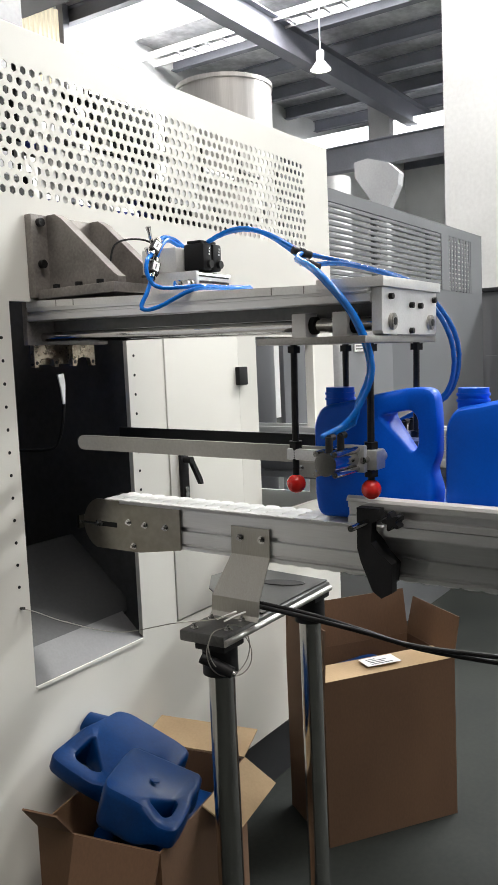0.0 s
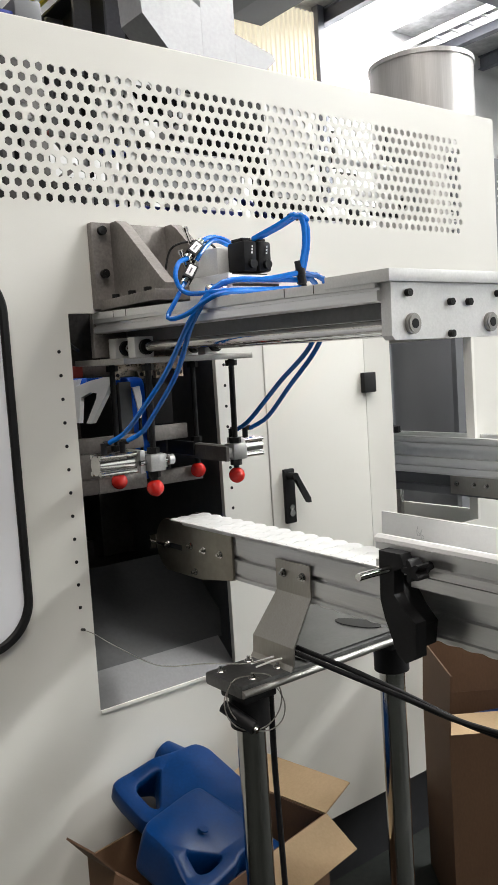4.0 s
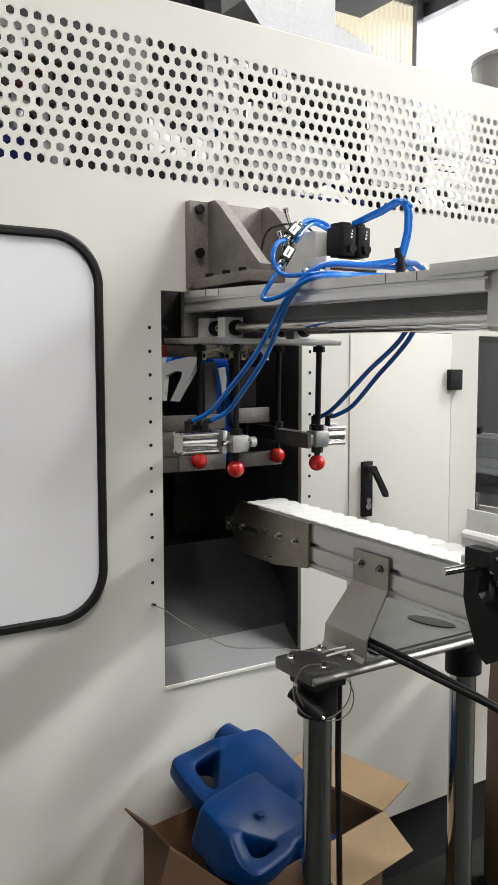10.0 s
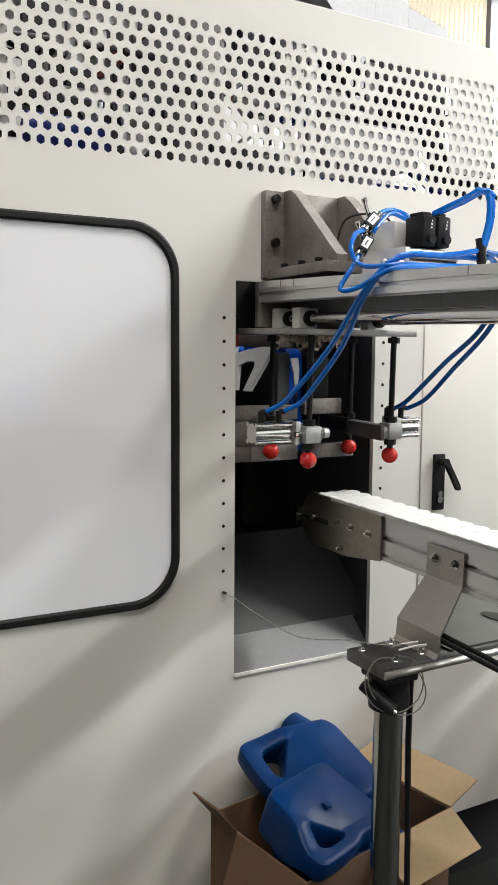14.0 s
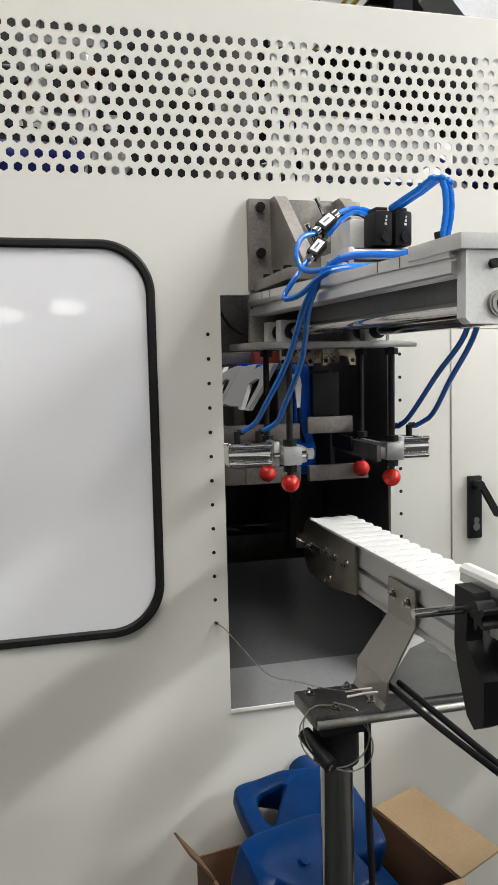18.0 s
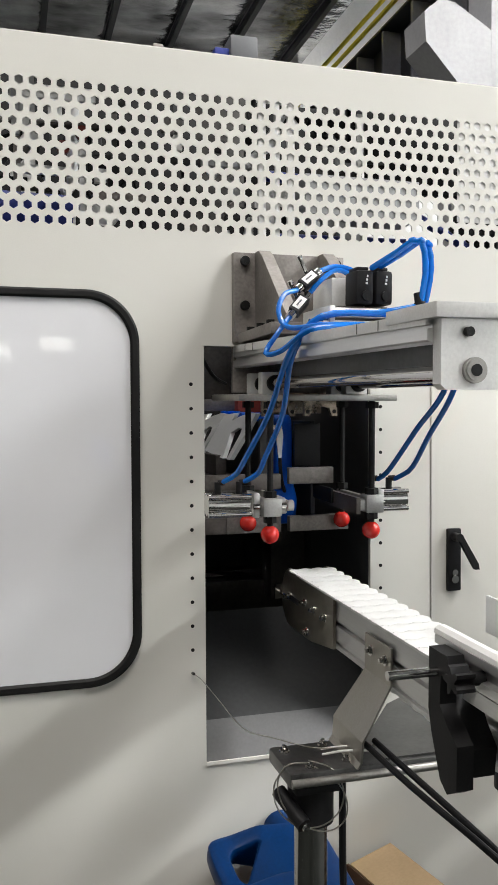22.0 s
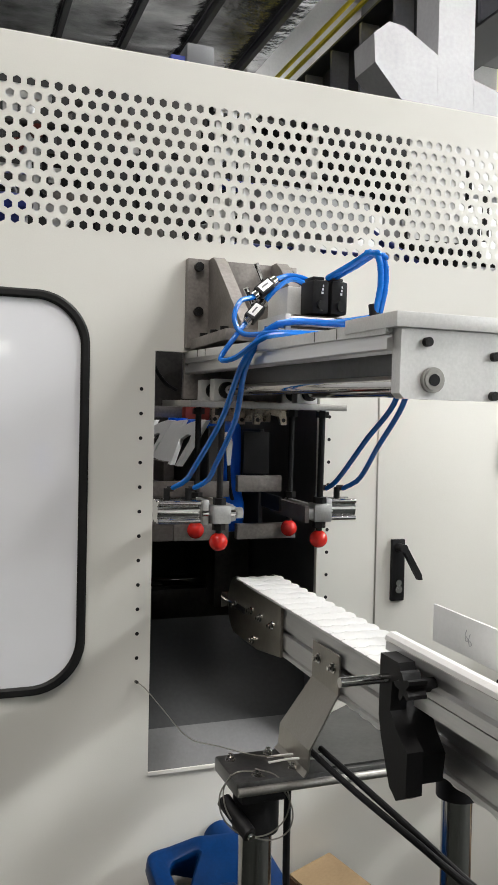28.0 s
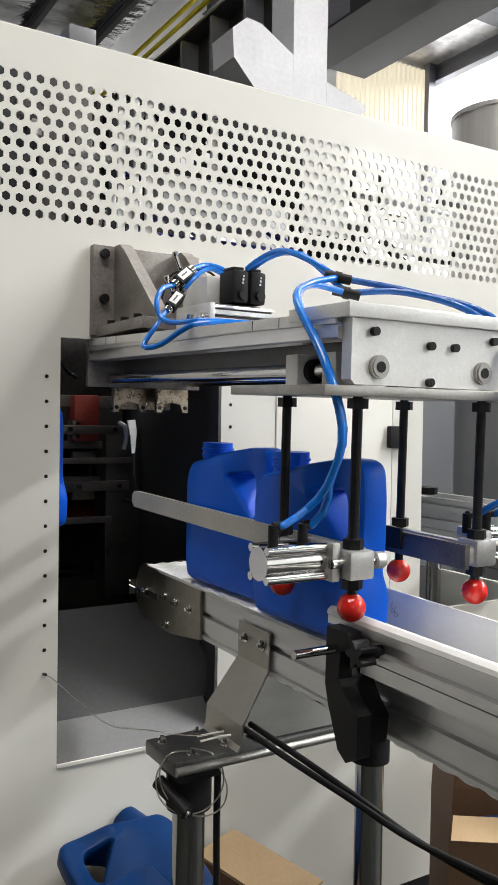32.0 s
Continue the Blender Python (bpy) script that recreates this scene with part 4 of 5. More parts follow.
def threaded(z0, z1):
    bm = bmesh.new()
    n = int((z1 - z0) / 0.002)
    prev = None
    for i in range(n + 1):
        r = 0.00625 if i % 2 else 0.0061
        z = z0 + (z1 - z0) * i / n
        ring = [bm.verts.new((r * math.cos(a), r * math.sin(a), z)) for a in [2 * math.pi * k / 12 for k in range(12)]]
        if prev:
            for k in range(12):
                bm.faces.new((prev[k], prev[(k + 1) % 12], ring[(k + 1) % 12], ring[k]))
        prev = ring
    return bm


rod_mesh = finish("threaded_rod", threaded(0.985, 1.222), BLACK_OXIDE, smooth=False)
for x in (0.091, 0.294):
    for y in (0.0, -0.147):
        r = new("threaded_rod", rod_mesh)
        r.parent, r.location = carriage, (x, y, 0)
        r["label"] = "black threaded rod"
        for z in (1.214, 1.050, 1.003) if y < -0.1 else (1.214, 1.046):
            o = new("hex_nut", nut_mesh)
            o.parent, o.location = carriage, (x, y, z)
        o = new("ball_foot", ball_mesh)
        o.parent, o.location = carriage, (x, y, 0.975)
        o["label"] = "glossy red ball foot"


def gripper(xr, s):
    """One gripper at the rods of x = xr; s = -1 has its cylinder towards lower x."""
    part("rod_block", boxed(xr - 0.018, xr + 0.018, -0.166, -0.130, 1.010, 1.044, 0.004), ALU_BLOCK, carriage, "bright aluminium rod block")
    part("link_bar", boxed(xr - 0.006 - 0.0 * s, xr + 0.006, -0.130, 0.016, 1.018, 1.038, 0.003), ALU_BLOCK, carriage)
    a, b = (xr - 0.032, xr - 0.114) if s < 0 else (xr + 0.026, xr + 0.082)
    cyl = part("air_cylinder", rodded((a, -0.120, 1.030), (b, -0.120, 1.030), 0.0195, 28), CHROME, carriage, "compact round air cylinder")
    for dy in (-0.017, 0.017):
        for dz in (-0.0165, 0.0165):
            part("tie_rod", rodded((a - s * 0.006, -0.120 + dy, 1.030 + dz), (b, -0.120 + dy, 1.030 + dz), 0.0050, 14), CHROME, cyl)
    part("cylinder_head", boxed(min(a, a - s * 0.012), max(a, a - s * 0.012), -0.150, -0.097, 1.007, 1.053, 0.003), ALU_BLOCK, cyl)
    reach = 0.044 if s < 0 else 0.024
    part("piston_rod", rodded((a, -0.147, 1.028), (xr - s * reach, -0.147, 1.028), 0.006, 16), CHROME, carriage)
    part("clevis_nut", rodded((xr - s * (reach - 0.012), -0.147, 1.028), (xr - s * reach, -0.147, 1.028), 0.0105 if s < 0 else 0.008, 18), ALU_BLOCK, carriage)
    for k, fx in enumerate((-0.001, 0.040) if s < 0 else (0.345, 0.308)):
        bm = rodded((fx, -0.116, 1.046), (fx, -0.116, 1.072), 0.0062, 12)
        rod(bm, (fx, -0.116, 1.070), (fx + 0.012, -0.118, 1.071), 0.0058, 12)
        part("push_fitting", bm, BLACK, carriage, "black push-in elbow fitting")


gripper(0.091, -1)
gripper(0.294, 1)


def bar(x0, x1, y0):
    """Flat bar with a rounded far end."""
    arc = [(0.552 + 0.0155 * math.cos(radians(a)), 1.0245 + 0.0155 * math.sin(radians(a))) for a in range(90, -91, -15)]
    return prism(bmesh.new(), [(y0, 1.009), (y0, 1.040)] + arc, "x", x0, x1)


part("clamp_bar", bar(0.119, 0.127, -0.125), CLAMP_PAINT, carriage, "long pale clamp bar")
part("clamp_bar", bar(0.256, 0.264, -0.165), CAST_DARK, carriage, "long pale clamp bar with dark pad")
part("clamp_pad", boxed(0.250, 0.2555, -0.05, 0.565, 1.016, 1.046, 0.002), BLACK, carriage, "black rubber clamp pad")
part("clamp_arm", boxed(0.2645, 0.285, -0.16, -0.12, 1.014, 1.036, 0.004), ALU_BLOCK, carriage)
part("clamp_arm", boxed(0.100, 0.126, -0.145, -0.105, 1.012, 1.040, 0.004), ALU_BLOCK, carriage)

# ---- canisters ----


def offset_loop(pts, d):
    """The closed outline moved inwards by d."""
    out, n = [], len(pts)
    for i in range(n):
        a, b, c = Vector(pts[i - 1]), Vector(pts[i]), Vector(pts[(i + 1) % n])
        e = ((b - a).normalized() + (c - b).normalized()).normalized()
        out.append(tuple(b + Vector((-e.y, e.x)) * d))
    return out


def round_corners(pts, r, n=4):
    out, m = [], len(pts)
    for i in range(m):
        a, b, c = Vector(pts[i - 1]), Vector(pts[i]), Vector(pts[(i + 1) % m])
        k = min(r, (a - b).length * 0.45, (c - b).length * 0.45)
        p, q = b + (a - b).normalized() * k, b + (c - b).normalized() * k
        for j in range(n + 1):
            t = j / n
            out.append(tuple(p.lerp(b, t).lerp(b.lerp(q, t), t)))
    return out


def canister_mesh(material):
    """Blow-moulded jug: neck at the far side, looped handle at y = 0."""
    outline = [(0.006, 0.0), (0.222, 0.0), (0.230, 0.04), (0.230, 0.175), (0.214, 0.205), (0.166, 0.213), (0.120, 0.224), (0.050, 0.238), (0.006, 0.236), (0.0, 0.19), (0.0, 0.12), (0.010, 0.095), (0.0, 0.06)]
    hole = [(0.098, 0.190), (0.048, 0.199), (0.036, 0.184), (0.035, 0.138), (0.045, 0.124)]
    out = round_corners(outline, 0.026, 6)
    ins = round_corners(hole, 0.010, 3)
    bm = bmesh.new()
    loops = []
    for x, d in ((-0.048, 0.013), (-0.0455, 0.006), (-0.040, 0.002), (-0.030, 0.0), (0.030, 0.0), (0.040, 0.002), (0.0455, 0.006), (0.048, 0.013)):
        lo = [bm.verts.new((x, y, z)) for y, z in offset_loop(out, d)]
        li = [bm.verts.new((x, y, z)) for y, z in offset_loop(ins, -d * 0.5)]
        loops.append((lo, li))
    for (a, ai), (b, bi) in zip(loops, loops[1:]):
        for p, q in ((a, b), (ai, bi)):
            for k in range(len(p)):
                bm.faces.new((p[k], p[(k + 1) % len(p)], q[(k + 1) % len(p)], q[k]))
    for lo, li in (loops[0], loops[-1]):
        es = []
        for lp in (lo, li):
            for k in range(len(lp)):
                es.append(bm.edges.get((lp[k], lp[(k + 1) % len(lp)])))
        bmesh.ops.triangle_fill(bm, edges=es, use_beauty=True)
    for v in bm.verts:
        s = min(1.0, max(0.0, (v.co.y - 0.045) / 0.07))
        s = s * s * (3 - 2 * s)
        low = min(1.0, max(0.0, (v.co.z - 0.06) / 0.06))
        v.co.x *= 0.92 * (1 - (1 - s) * (0.26 + 0.26 * low))
    return finish("jug_body", bm, material)


def canister(name, label, m, body_mesh, neck_mesh, group=""):
    c = thing(name, label, "canister", m, group)
    o = new("jug_body", body_mesh)
    o.parent = c
    if neck_mesh:
        o = new(neck_mesh.name.split(".")[0], neck_mesh)
        o.parent = c
    return c


def neck_bm():
    bm = rodded((0, 0.194, 0.195), (0, 0.194, 0.237), 0.026, 28)
    for z in (0.214, 0.224):
        rod(bm, (0, 0.194, z), (0, 0.194, z + 0.004), 0.028, 28)
    return bm


JUG, NECK = canister_mesh(BLUE), finish("neck", neck_bm(), BLUE)
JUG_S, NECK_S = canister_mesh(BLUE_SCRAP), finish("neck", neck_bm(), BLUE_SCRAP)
XC = 0.1885
JUGS = []
for k in range(6):
    JUGS.append(canister("blue_canister", "glossy blue plastic canister with moulded handle", pose(XC, -3.5, 0.85), JUG, NECK, "moulded canisters"))

# ---- trim nest inside the opening, two halves ----
nest_l = thing("nest_half", "metal nest half with white handle inserts holding the canisters", "mould")
nest_r = thing("nest_half", "metal nest half with bright cross bars", "mould")
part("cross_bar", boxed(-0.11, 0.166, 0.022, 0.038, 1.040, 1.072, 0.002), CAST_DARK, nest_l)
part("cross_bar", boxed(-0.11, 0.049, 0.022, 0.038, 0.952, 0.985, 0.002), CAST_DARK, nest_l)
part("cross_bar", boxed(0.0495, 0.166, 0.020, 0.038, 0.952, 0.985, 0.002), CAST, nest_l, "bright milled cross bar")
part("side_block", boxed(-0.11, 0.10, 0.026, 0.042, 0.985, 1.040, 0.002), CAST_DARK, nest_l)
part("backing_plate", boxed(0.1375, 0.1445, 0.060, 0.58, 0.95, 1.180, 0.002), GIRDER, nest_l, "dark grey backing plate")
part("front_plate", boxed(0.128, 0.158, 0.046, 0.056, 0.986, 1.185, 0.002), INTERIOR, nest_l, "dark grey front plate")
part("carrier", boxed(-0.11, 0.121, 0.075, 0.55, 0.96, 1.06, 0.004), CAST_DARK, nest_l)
# no plate of the nest: a black sheet added for the interior's darkness
part("front_plate", boxed(0.204, 0.262, 0.046, 0.056, 1.085, 1.175, 0.002), BLACK, nest_r, "black sheet standing for the dark interior")
part("cross_bar", boxed(0.184, 0.282, 0.022, 0.038, 1.050, 1.084, 0.002), CAST, nest_r, "bright milled cross bar")
part("cross_bar", boxed(0.184, 0.315, 0.020, 0.038, 0.952, 0.984, 0.002), CAST, nest_r, "bright milled cross bar")
part("backing_plate", boxed(0.245, 0.255, 0.06, 0.58, 0.96, 1.18, 0.002), GIRDER, nest_r, "dark grey backing plate")


def insert():
    """White bracket that holds the handle: broad stem, curved arm, slanting leg; it leans back."""
    outline = [(0.340, 1.194), (0.246, 1.198), (0.240, 1.181), (0.180, 1.192), (0.120, 1.198), (0.075, 1.196), (0.068, 1.157), (0.072, 1.100), (0.098, 1.100), (0.106, 1.152), (0.116, 1.164), (0.150, 1.166), (0.186, 1.154), (0.133, 1.100), (0.330, 1.110)]
    bm = bmesh.new()
    rows = [[bm.verts.new((0.110 + 0.62 * (z - 1.165) + d, y, z)) for y, z in outline] for d in (0.0, 0.010)]
    bm.faces.new(rows[0])
    bm.faces.new(rows[1][::-1])
    for k in range(len(outline)):
        j = (k + 1) % len(outline)
        bm.faces.new((rows[0][j], rows[0][k], rows[1][k], rows[1][j]))
    bmesh.ops.recalc_face_normals(bm, faces=bm.faces)
    return bm


ins_mesh = finish("handle_insert", insert(), WHITE, smooth=False)
for dy in (0.0, 0.27):
    o = new("handle_insert", ins_mesh)
    o.parent, o.location = nest_l, (0, dy, 0)
    o["label"] = "white nylon handle insert"
    part("insert_foot", boxed(0.062, 0.086, 0.16 + dy, 0.30 + dy, 1.0605, 1.106, 0.002), CAST_DARK, nest_l)

# ---- fixed machinery seen inside ----
press = thing("blow_press", "dark oily press frame inside the machine", "machine")
for i, b in enumerate(((0.150, 0.225, 0.100, 0.112, 1.190, 1.256), (0.232, 0.306, 0.060, 0.072, 1.190, 1.256))):
    bm = prism(bmesh.new(), [(b[0], b[5]), (b[1], b[5]), (b[1], b[4]), (b[1] - 0.012, b[4]), (b[1] - 0.018, b[4] + 0.018), ((b[0] + b[1]) / 2, b[4] + 0.022), (b[0] + 0.018, b[4] + 0.018), (b[0] + 0.012, b[4]), (b[0], b[4])], "y", b[2], b[3])
    br = part("cast_bracket", bm, BRASS, press, "rough bronze bracket plate")
    for x in (b[0] + 0.007, b[1] - 0.007):
        for z in (b[4] + 0.010, b[5] - 0.012):
            part("bracket_hole", rodded((x, b[2] - 0.0006, z), (x, b[2] + 0.002, z), 0.0045, 10), BLACK, br)
part("cast_plate", boxed(0.168, 0.292, 0.116, 0.128, 1.196, 1.262, 0.003), BRASS, press, "rough sparkling bronze plate")
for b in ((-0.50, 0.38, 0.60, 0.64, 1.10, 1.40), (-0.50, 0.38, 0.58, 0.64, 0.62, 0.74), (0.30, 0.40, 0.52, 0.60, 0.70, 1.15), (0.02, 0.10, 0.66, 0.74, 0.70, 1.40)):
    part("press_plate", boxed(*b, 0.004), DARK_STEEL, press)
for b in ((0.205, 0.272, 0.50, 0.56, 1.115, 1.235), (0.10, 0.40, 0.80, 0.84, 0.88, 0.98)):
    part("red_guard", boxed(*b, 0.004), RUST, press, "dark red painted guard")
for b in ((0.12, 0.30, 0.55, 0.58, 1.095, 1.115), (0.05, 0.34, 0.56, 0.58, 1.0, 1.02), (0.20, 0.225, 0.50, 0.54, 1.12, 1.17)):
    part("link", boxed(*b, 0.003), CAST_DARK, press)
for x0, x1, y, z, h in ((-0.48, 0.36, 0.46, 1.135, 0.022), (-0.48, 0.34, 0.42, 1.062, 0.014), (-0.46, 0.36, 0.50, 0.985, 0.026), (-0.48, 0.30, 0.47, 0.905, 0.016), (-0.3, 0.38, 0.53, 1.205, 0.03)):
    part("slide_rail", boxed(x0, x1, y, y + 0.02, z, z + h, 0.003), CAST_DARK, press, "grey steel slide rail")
for x, z in ((0.30, 1.148), (0.18, 1.148), (0.33, 0.998), (0.22, 0.998), (0.12, 0.998)):
    part("rail_screw", cap_screw(bmesh.new(), (x, 0.46 if z > 1.1 else 0.50, z), (0, -1, 0), 0.006, 0.006), BLACK_OXIDE, press)
for z in (1.08, 0.70):
    part("tie_bar", rodded((-0.5, 0.86, z), (0.40, 0.86, z), 0.03, 24), CHROME, press)
part("cable", tube(bmesh.new(), [(0.012, 0.10, 1.33), (0.03, 0.09, 1.29), (0.05, 0.10, 1.27), (0.075, 0.12, 1.26)], 0.004, 16, 8), BLACK, press)
bm = bmesh.new()
prism(bm, [(0.152, 1.172), (0.170, 1.174), (0.174, 1.150), (0.170, 1.105), (0.164, 1.104), (0.160, 1.140)], "y", 0.030, 0.034)
part("lever", bm, ALU_PLATE, press, "pale curved trip lever")
part("cable", tube(bmesh.new(), [(0.167, 0.032, 1.105), (0.176, 0.05, 1.06), (0.20, 0.09, 1.02), (0.24, 0.16, 0.99), (0.26, 0.30, 0.98)], 0.004, 24, 8), BLACK, press)
part("hook", tube(bmesh.new(), [(0.296, 0.42, 1.165), (0.303, 0.40, 1.155), (0.306, 0.40, 1.125), (0.300, 0.40, 1.098)], 0.006, 16, 8), ALU_PLATE, press)

# machinery behind the perforated panel
upper = thing("upper_machinery", "dark backdrop plates, pipes, cables and pale boxes behind the perforated panel", "machine")
# black sheets added to stand for the dark depth behind the holes
for b in ((-1.25, -0.36, 0.46, 0.48, 1.46, 2.03), (-0.30, 0.10, 0.50, 0.52, 1.46, 2.04), (0.16, 0.50, 0.44, 0.46, 1.46, 1.72), (0.18, 0.40, 0.30, 0.32, 1.74, 1.93), (0.395, 0.63, 0.10, 0.12, 1.685, 1.86), (0.64, 0.86, 0.16, 0.18, 1.50, 1.70), (0.90, 1.06, 0.20, 0.22, 1.50, 1.62)):
    part("dark_backdrop", boxed(*b, 0.003), BLACK, upper, "black backdrop plate that darkens the holes")
part("valve_box", boxed(0.215, 0.470, 0.0028, 0.10, 1.603, 1.683, 0.001), GREY_LIGHT, upper, "light grey valve box")
part("valve_box", boxed(-0.86, -0.74, 0.10, 0.20, 1.66, 1.80, 0.006), GREY_LIGHT, upper, "light grey valve box")
part("cover_sheet", boxed(0.560, 0.690, 0.0028, 0.005, 1.605, 1.822, 0.0005), PAPER, upper, "white sheet close behind the holes")
for x, w in ((0.115, 0.016), (0.150, 0.010), (0.176, 0.016), (-0.640, 0.014), (-0.585, 0.010), (-0.98, 0.018)):
    part("post", boxed(x, x + w, 0.0035, 0.012, 1.548, 1.822, 0.001), PAPER, upper, "white upright post")
for p, q, r, mat in (((0.16, 0.10, 1.700), (0.36, 0.10, 1.694), 0.012, BLUE_MACHINE), ((0.18, 0.12, 1.573), (0.55, 0.12, 1.578), 0.012, BLUE_MACHINE), ((0.50, 0.14, 1.662), (0.70, 0.16, 1.575), 0.011, BLUE_MACHINE),
                     ((-0.40, 0.09, 1.590), (-0.245, 0.09, 1.588), 0.040, BLUE_MACHINE), ((-1.1, 0.16, 1.72), (-0.66, 0.14, 1.70), 0.016, GALV), ((-0.60, 0.12, 1.76), (-0.12, 0.14, 1.79), 0.010, DARK_STEEL),
                     ((-0.25, 0.15, 1.50), (-0.23, 0.15, 1.84), 0.012, GALV), ((0.62, 0.20, 1.80), (1.22, 0.22, 1.78), 0.014, GALV), ((0.70, 0.12, 1.52), (0.74, 0.12, 1.83), 0.009, BLACK)):
    part("pipe", rodded(p, q, r, 14), mat, upper)
part("round_cap", rodded((-0.178, 0.09, 1.60), (-0.178, 0.10, 1.60), 0.028, 24), PAPER, upper, "white round cap")
for x, z in ((-0.225, 1.745), (-0.262, 1.714), (0.028, 1.70), (-0.70, 1.64)):
    part("knob", rodded((x, 0.06, z), (x, 0.075, z), 0.013, 14), RUST, upper, "red push knob")
rnd = random.Random(11)
for k in range(16):
    x, z, y = rnd.uniform(-1.1, 0.45), rnd.uniform(1.55, 1.80), rnd.uniform(0.06, 0.20)
    dx = rnd.uniform(0.05, 0.16)
    part("cable", tube(bmesh.new(), [(x, y, z), (x + dx * 0.4, y + 0.01, z + rnd.uniform(-0.07, 0.05)), (x + dx * 0.8, y, z + rnd.uniform(-0.06, 0.06)), (x + dx, y + 0.03, z - 0.08)], rnd.uniform(0.003, 0.006), 18, 7), (BLACK, GALV, BLACK, PAPER)[k % 4], upper)
part("deck", boxed(-1.25, 1.40, 0.60, 1.7, 1.452, 1.458), BLACK, upper)
# small bars and brackets close behind the holes
small = [DARK_STEEL, BLACK, GALV, BLACK, GREY_LIGHT, GIRDER, PAPER, BLACK, DARK_STEEL, GALV, GIRDER, CAST]
for k in range(150):
    x0, z0 = (rnd.uniform(-1.15, 0.36) if k < 124 else rnd.uniform(0.60, 1.2)), rnd.uniform(1.50, 1.80)
    w, h = rnd.choice(((0.012, 0.10), (0.022, 0.035), (0.09, 0.014), (0.035, 0.05), (0.14, 0.022), (0.014, 0.15)))
    pale = k < 124 and small[k % 12] in (GALV, GREY_LIGHT, PAPER)
    y = rnd.uniform(0.004, 0.014) if pale else rnd.uniform(0.05, 0.20)
    z0 = max(z0, 1.57) if pale else z0
    m = Matrix.Translation((x0, y, z0)) @ Matrix.Rotation(radians(rnd.choice((0, 0, 0, 0, 35, -40))), 4, "Y")
    part("bar" if max(w, h) > 0.08 else "bracket", boxed(0, w * rnd.uniform(0.7, 1.3), 0, 0.012, 0, min((1.815 if pale else 1.87) - z0, h * rnd.uniform(0.7, 1.3)), 0.002, m=m), small[k % 12], upper)
top_motor = thing("top_motor", "small grey and blue motor on top of the machine", "motor")
part("housing", boxed(0.235, 0.314, 0.66, 0.76, 2.176, 2.252, 0.006), GREY_PANEL, top_motor)
part("flange", boxed(0.192, 0.234, 0.67, 0.75, 2.166, 2.216, 0.004), BLUE_MACHINE, top_motor)
part("shaft", rodded((0.02, 0.71, 2.188), (0.193, 0.71, 2.194), 0.013, 16), DARK_STEEL, top_motor)
part("bearing", boxed(0.02, 0.05, 0.68, 0.74, 2.156, 2.211, 0.004), CAST, top_motor)
part("mount", boxed(0.02, 0.30, 0.65, 0.77, 1.458, 2.165, 0.004), DARK_STEEL, top_motor)

# ---- cardboard boxes and scrap ----


def sheet(bm, a, b, c, d, th=0.004):
    """A board through four corners."""
    a, b, c, d = (Vector(v) for v in (a, b, c, d))
    n = (b - a).cross(d - a).normalized() * th
    lo = [bm.verts.new(v) for v in (a, b, c, d)]
    hi = [bm.verts.new(v + n) for v in (a, b, c, d)]
    bm.faces.new(lo[::-1])
    bm.faces.new(hi)
    for k in range(4):
        j = (k + 1) % 4
        bm.faces.new((lo[k], lo[j], hi[j], hi[k]))
    return bm


def carton(label, m, w, d, h, flaps):
    """Open box, w wide, d deep, h high, with flaps: (wall, length, outward lean in degrees, material)."""
    c = thing("cardboard_box", label, "box", m)
    part("bottom", boxed(0.004, w - 0.004, 0.004, d - 0.004, 0.001, 0.005), CARD_SHADED, c)
    P = [(0, 0), (w, 0), (w, d), (0, d)]
    for k in range(4):
        (x0, y0), (x1, y1) = P[k], P[(k + 1) % 4]
        inset = 0.0 if k % 2 == 0 else 0.004
        ux, uy = (x1 - x0), (y1 - y0)
        ln = math.hypot(ux, uy)
        ux, uy = ux / ln * inset, uy / ln * inset
        part("wall", sheet(bmesh.new(), (x1 - ux, y1 - uy, 0), (x0 + ux, y0 + uy, 0), (x0 + ux, y0 + uy, h), (x1 - ux, y1 - uy, h)), CARD_SHADED, c, smooth=False)
    for k, ln, lean, mat, *cut in flaps:
        (x0, y0), (x1, y1) = P[k], P[(k + 1) % 4]
        if cut:
            x0, x1 = x0 + (x1 - x0) * cut[0], x0 + (x1 - x0) * cut[1]
            y0, y1 = y0 + (y1 - y0) * cut[0], y0 + (y1 - y0) * cut[1]
        ox, oy = (y1 - y0), -(x1 - x0)
        s = math.hypot(ox, oy)
        ox, oy = ox / s * math.sin(radians(lean)) * ln, oy / s * math.sin(radians(lean)) * ln
        hz = h + math.cos(radians(lean)) * ln
        tx, ty = (x1 - x0) * 0.02, (y1 - y0) * 0.02
        part("flap", sheet(bmesh.new(), (x1, y1, h), (x0, y0, h), (x0 + ox + tx, y0 + oy + ty, hz), (x1 + ox - tx, y1 + oy - ty, hz), 0.004), mat, c, smooth=False)
    return c


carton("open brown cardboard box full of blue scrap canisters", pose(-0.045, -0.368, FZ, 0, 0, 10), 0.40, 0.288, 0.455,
       ((0, 0.092, 122, CARD_LIT, 0.44, 1.0), (1, 0.10, 76, CARD_LIT, 0.0, 0.97), (3, 0.075, 38, CARD_SHADED, 0.0, 0.30), (3, 0.11, 158, CARD_SHADED, 0.32, 1.0)))
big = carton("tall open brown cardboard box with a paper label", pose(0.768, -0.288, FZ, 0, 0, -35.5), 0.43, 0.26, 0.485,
             ((0, 0.105, -87, CARD_LIT), (1, 0.12, 12, CARD_SHADED), (2, 0.145, 4, CARD_SHADED), (3, 0.145, -4, CARD_SHADED)))
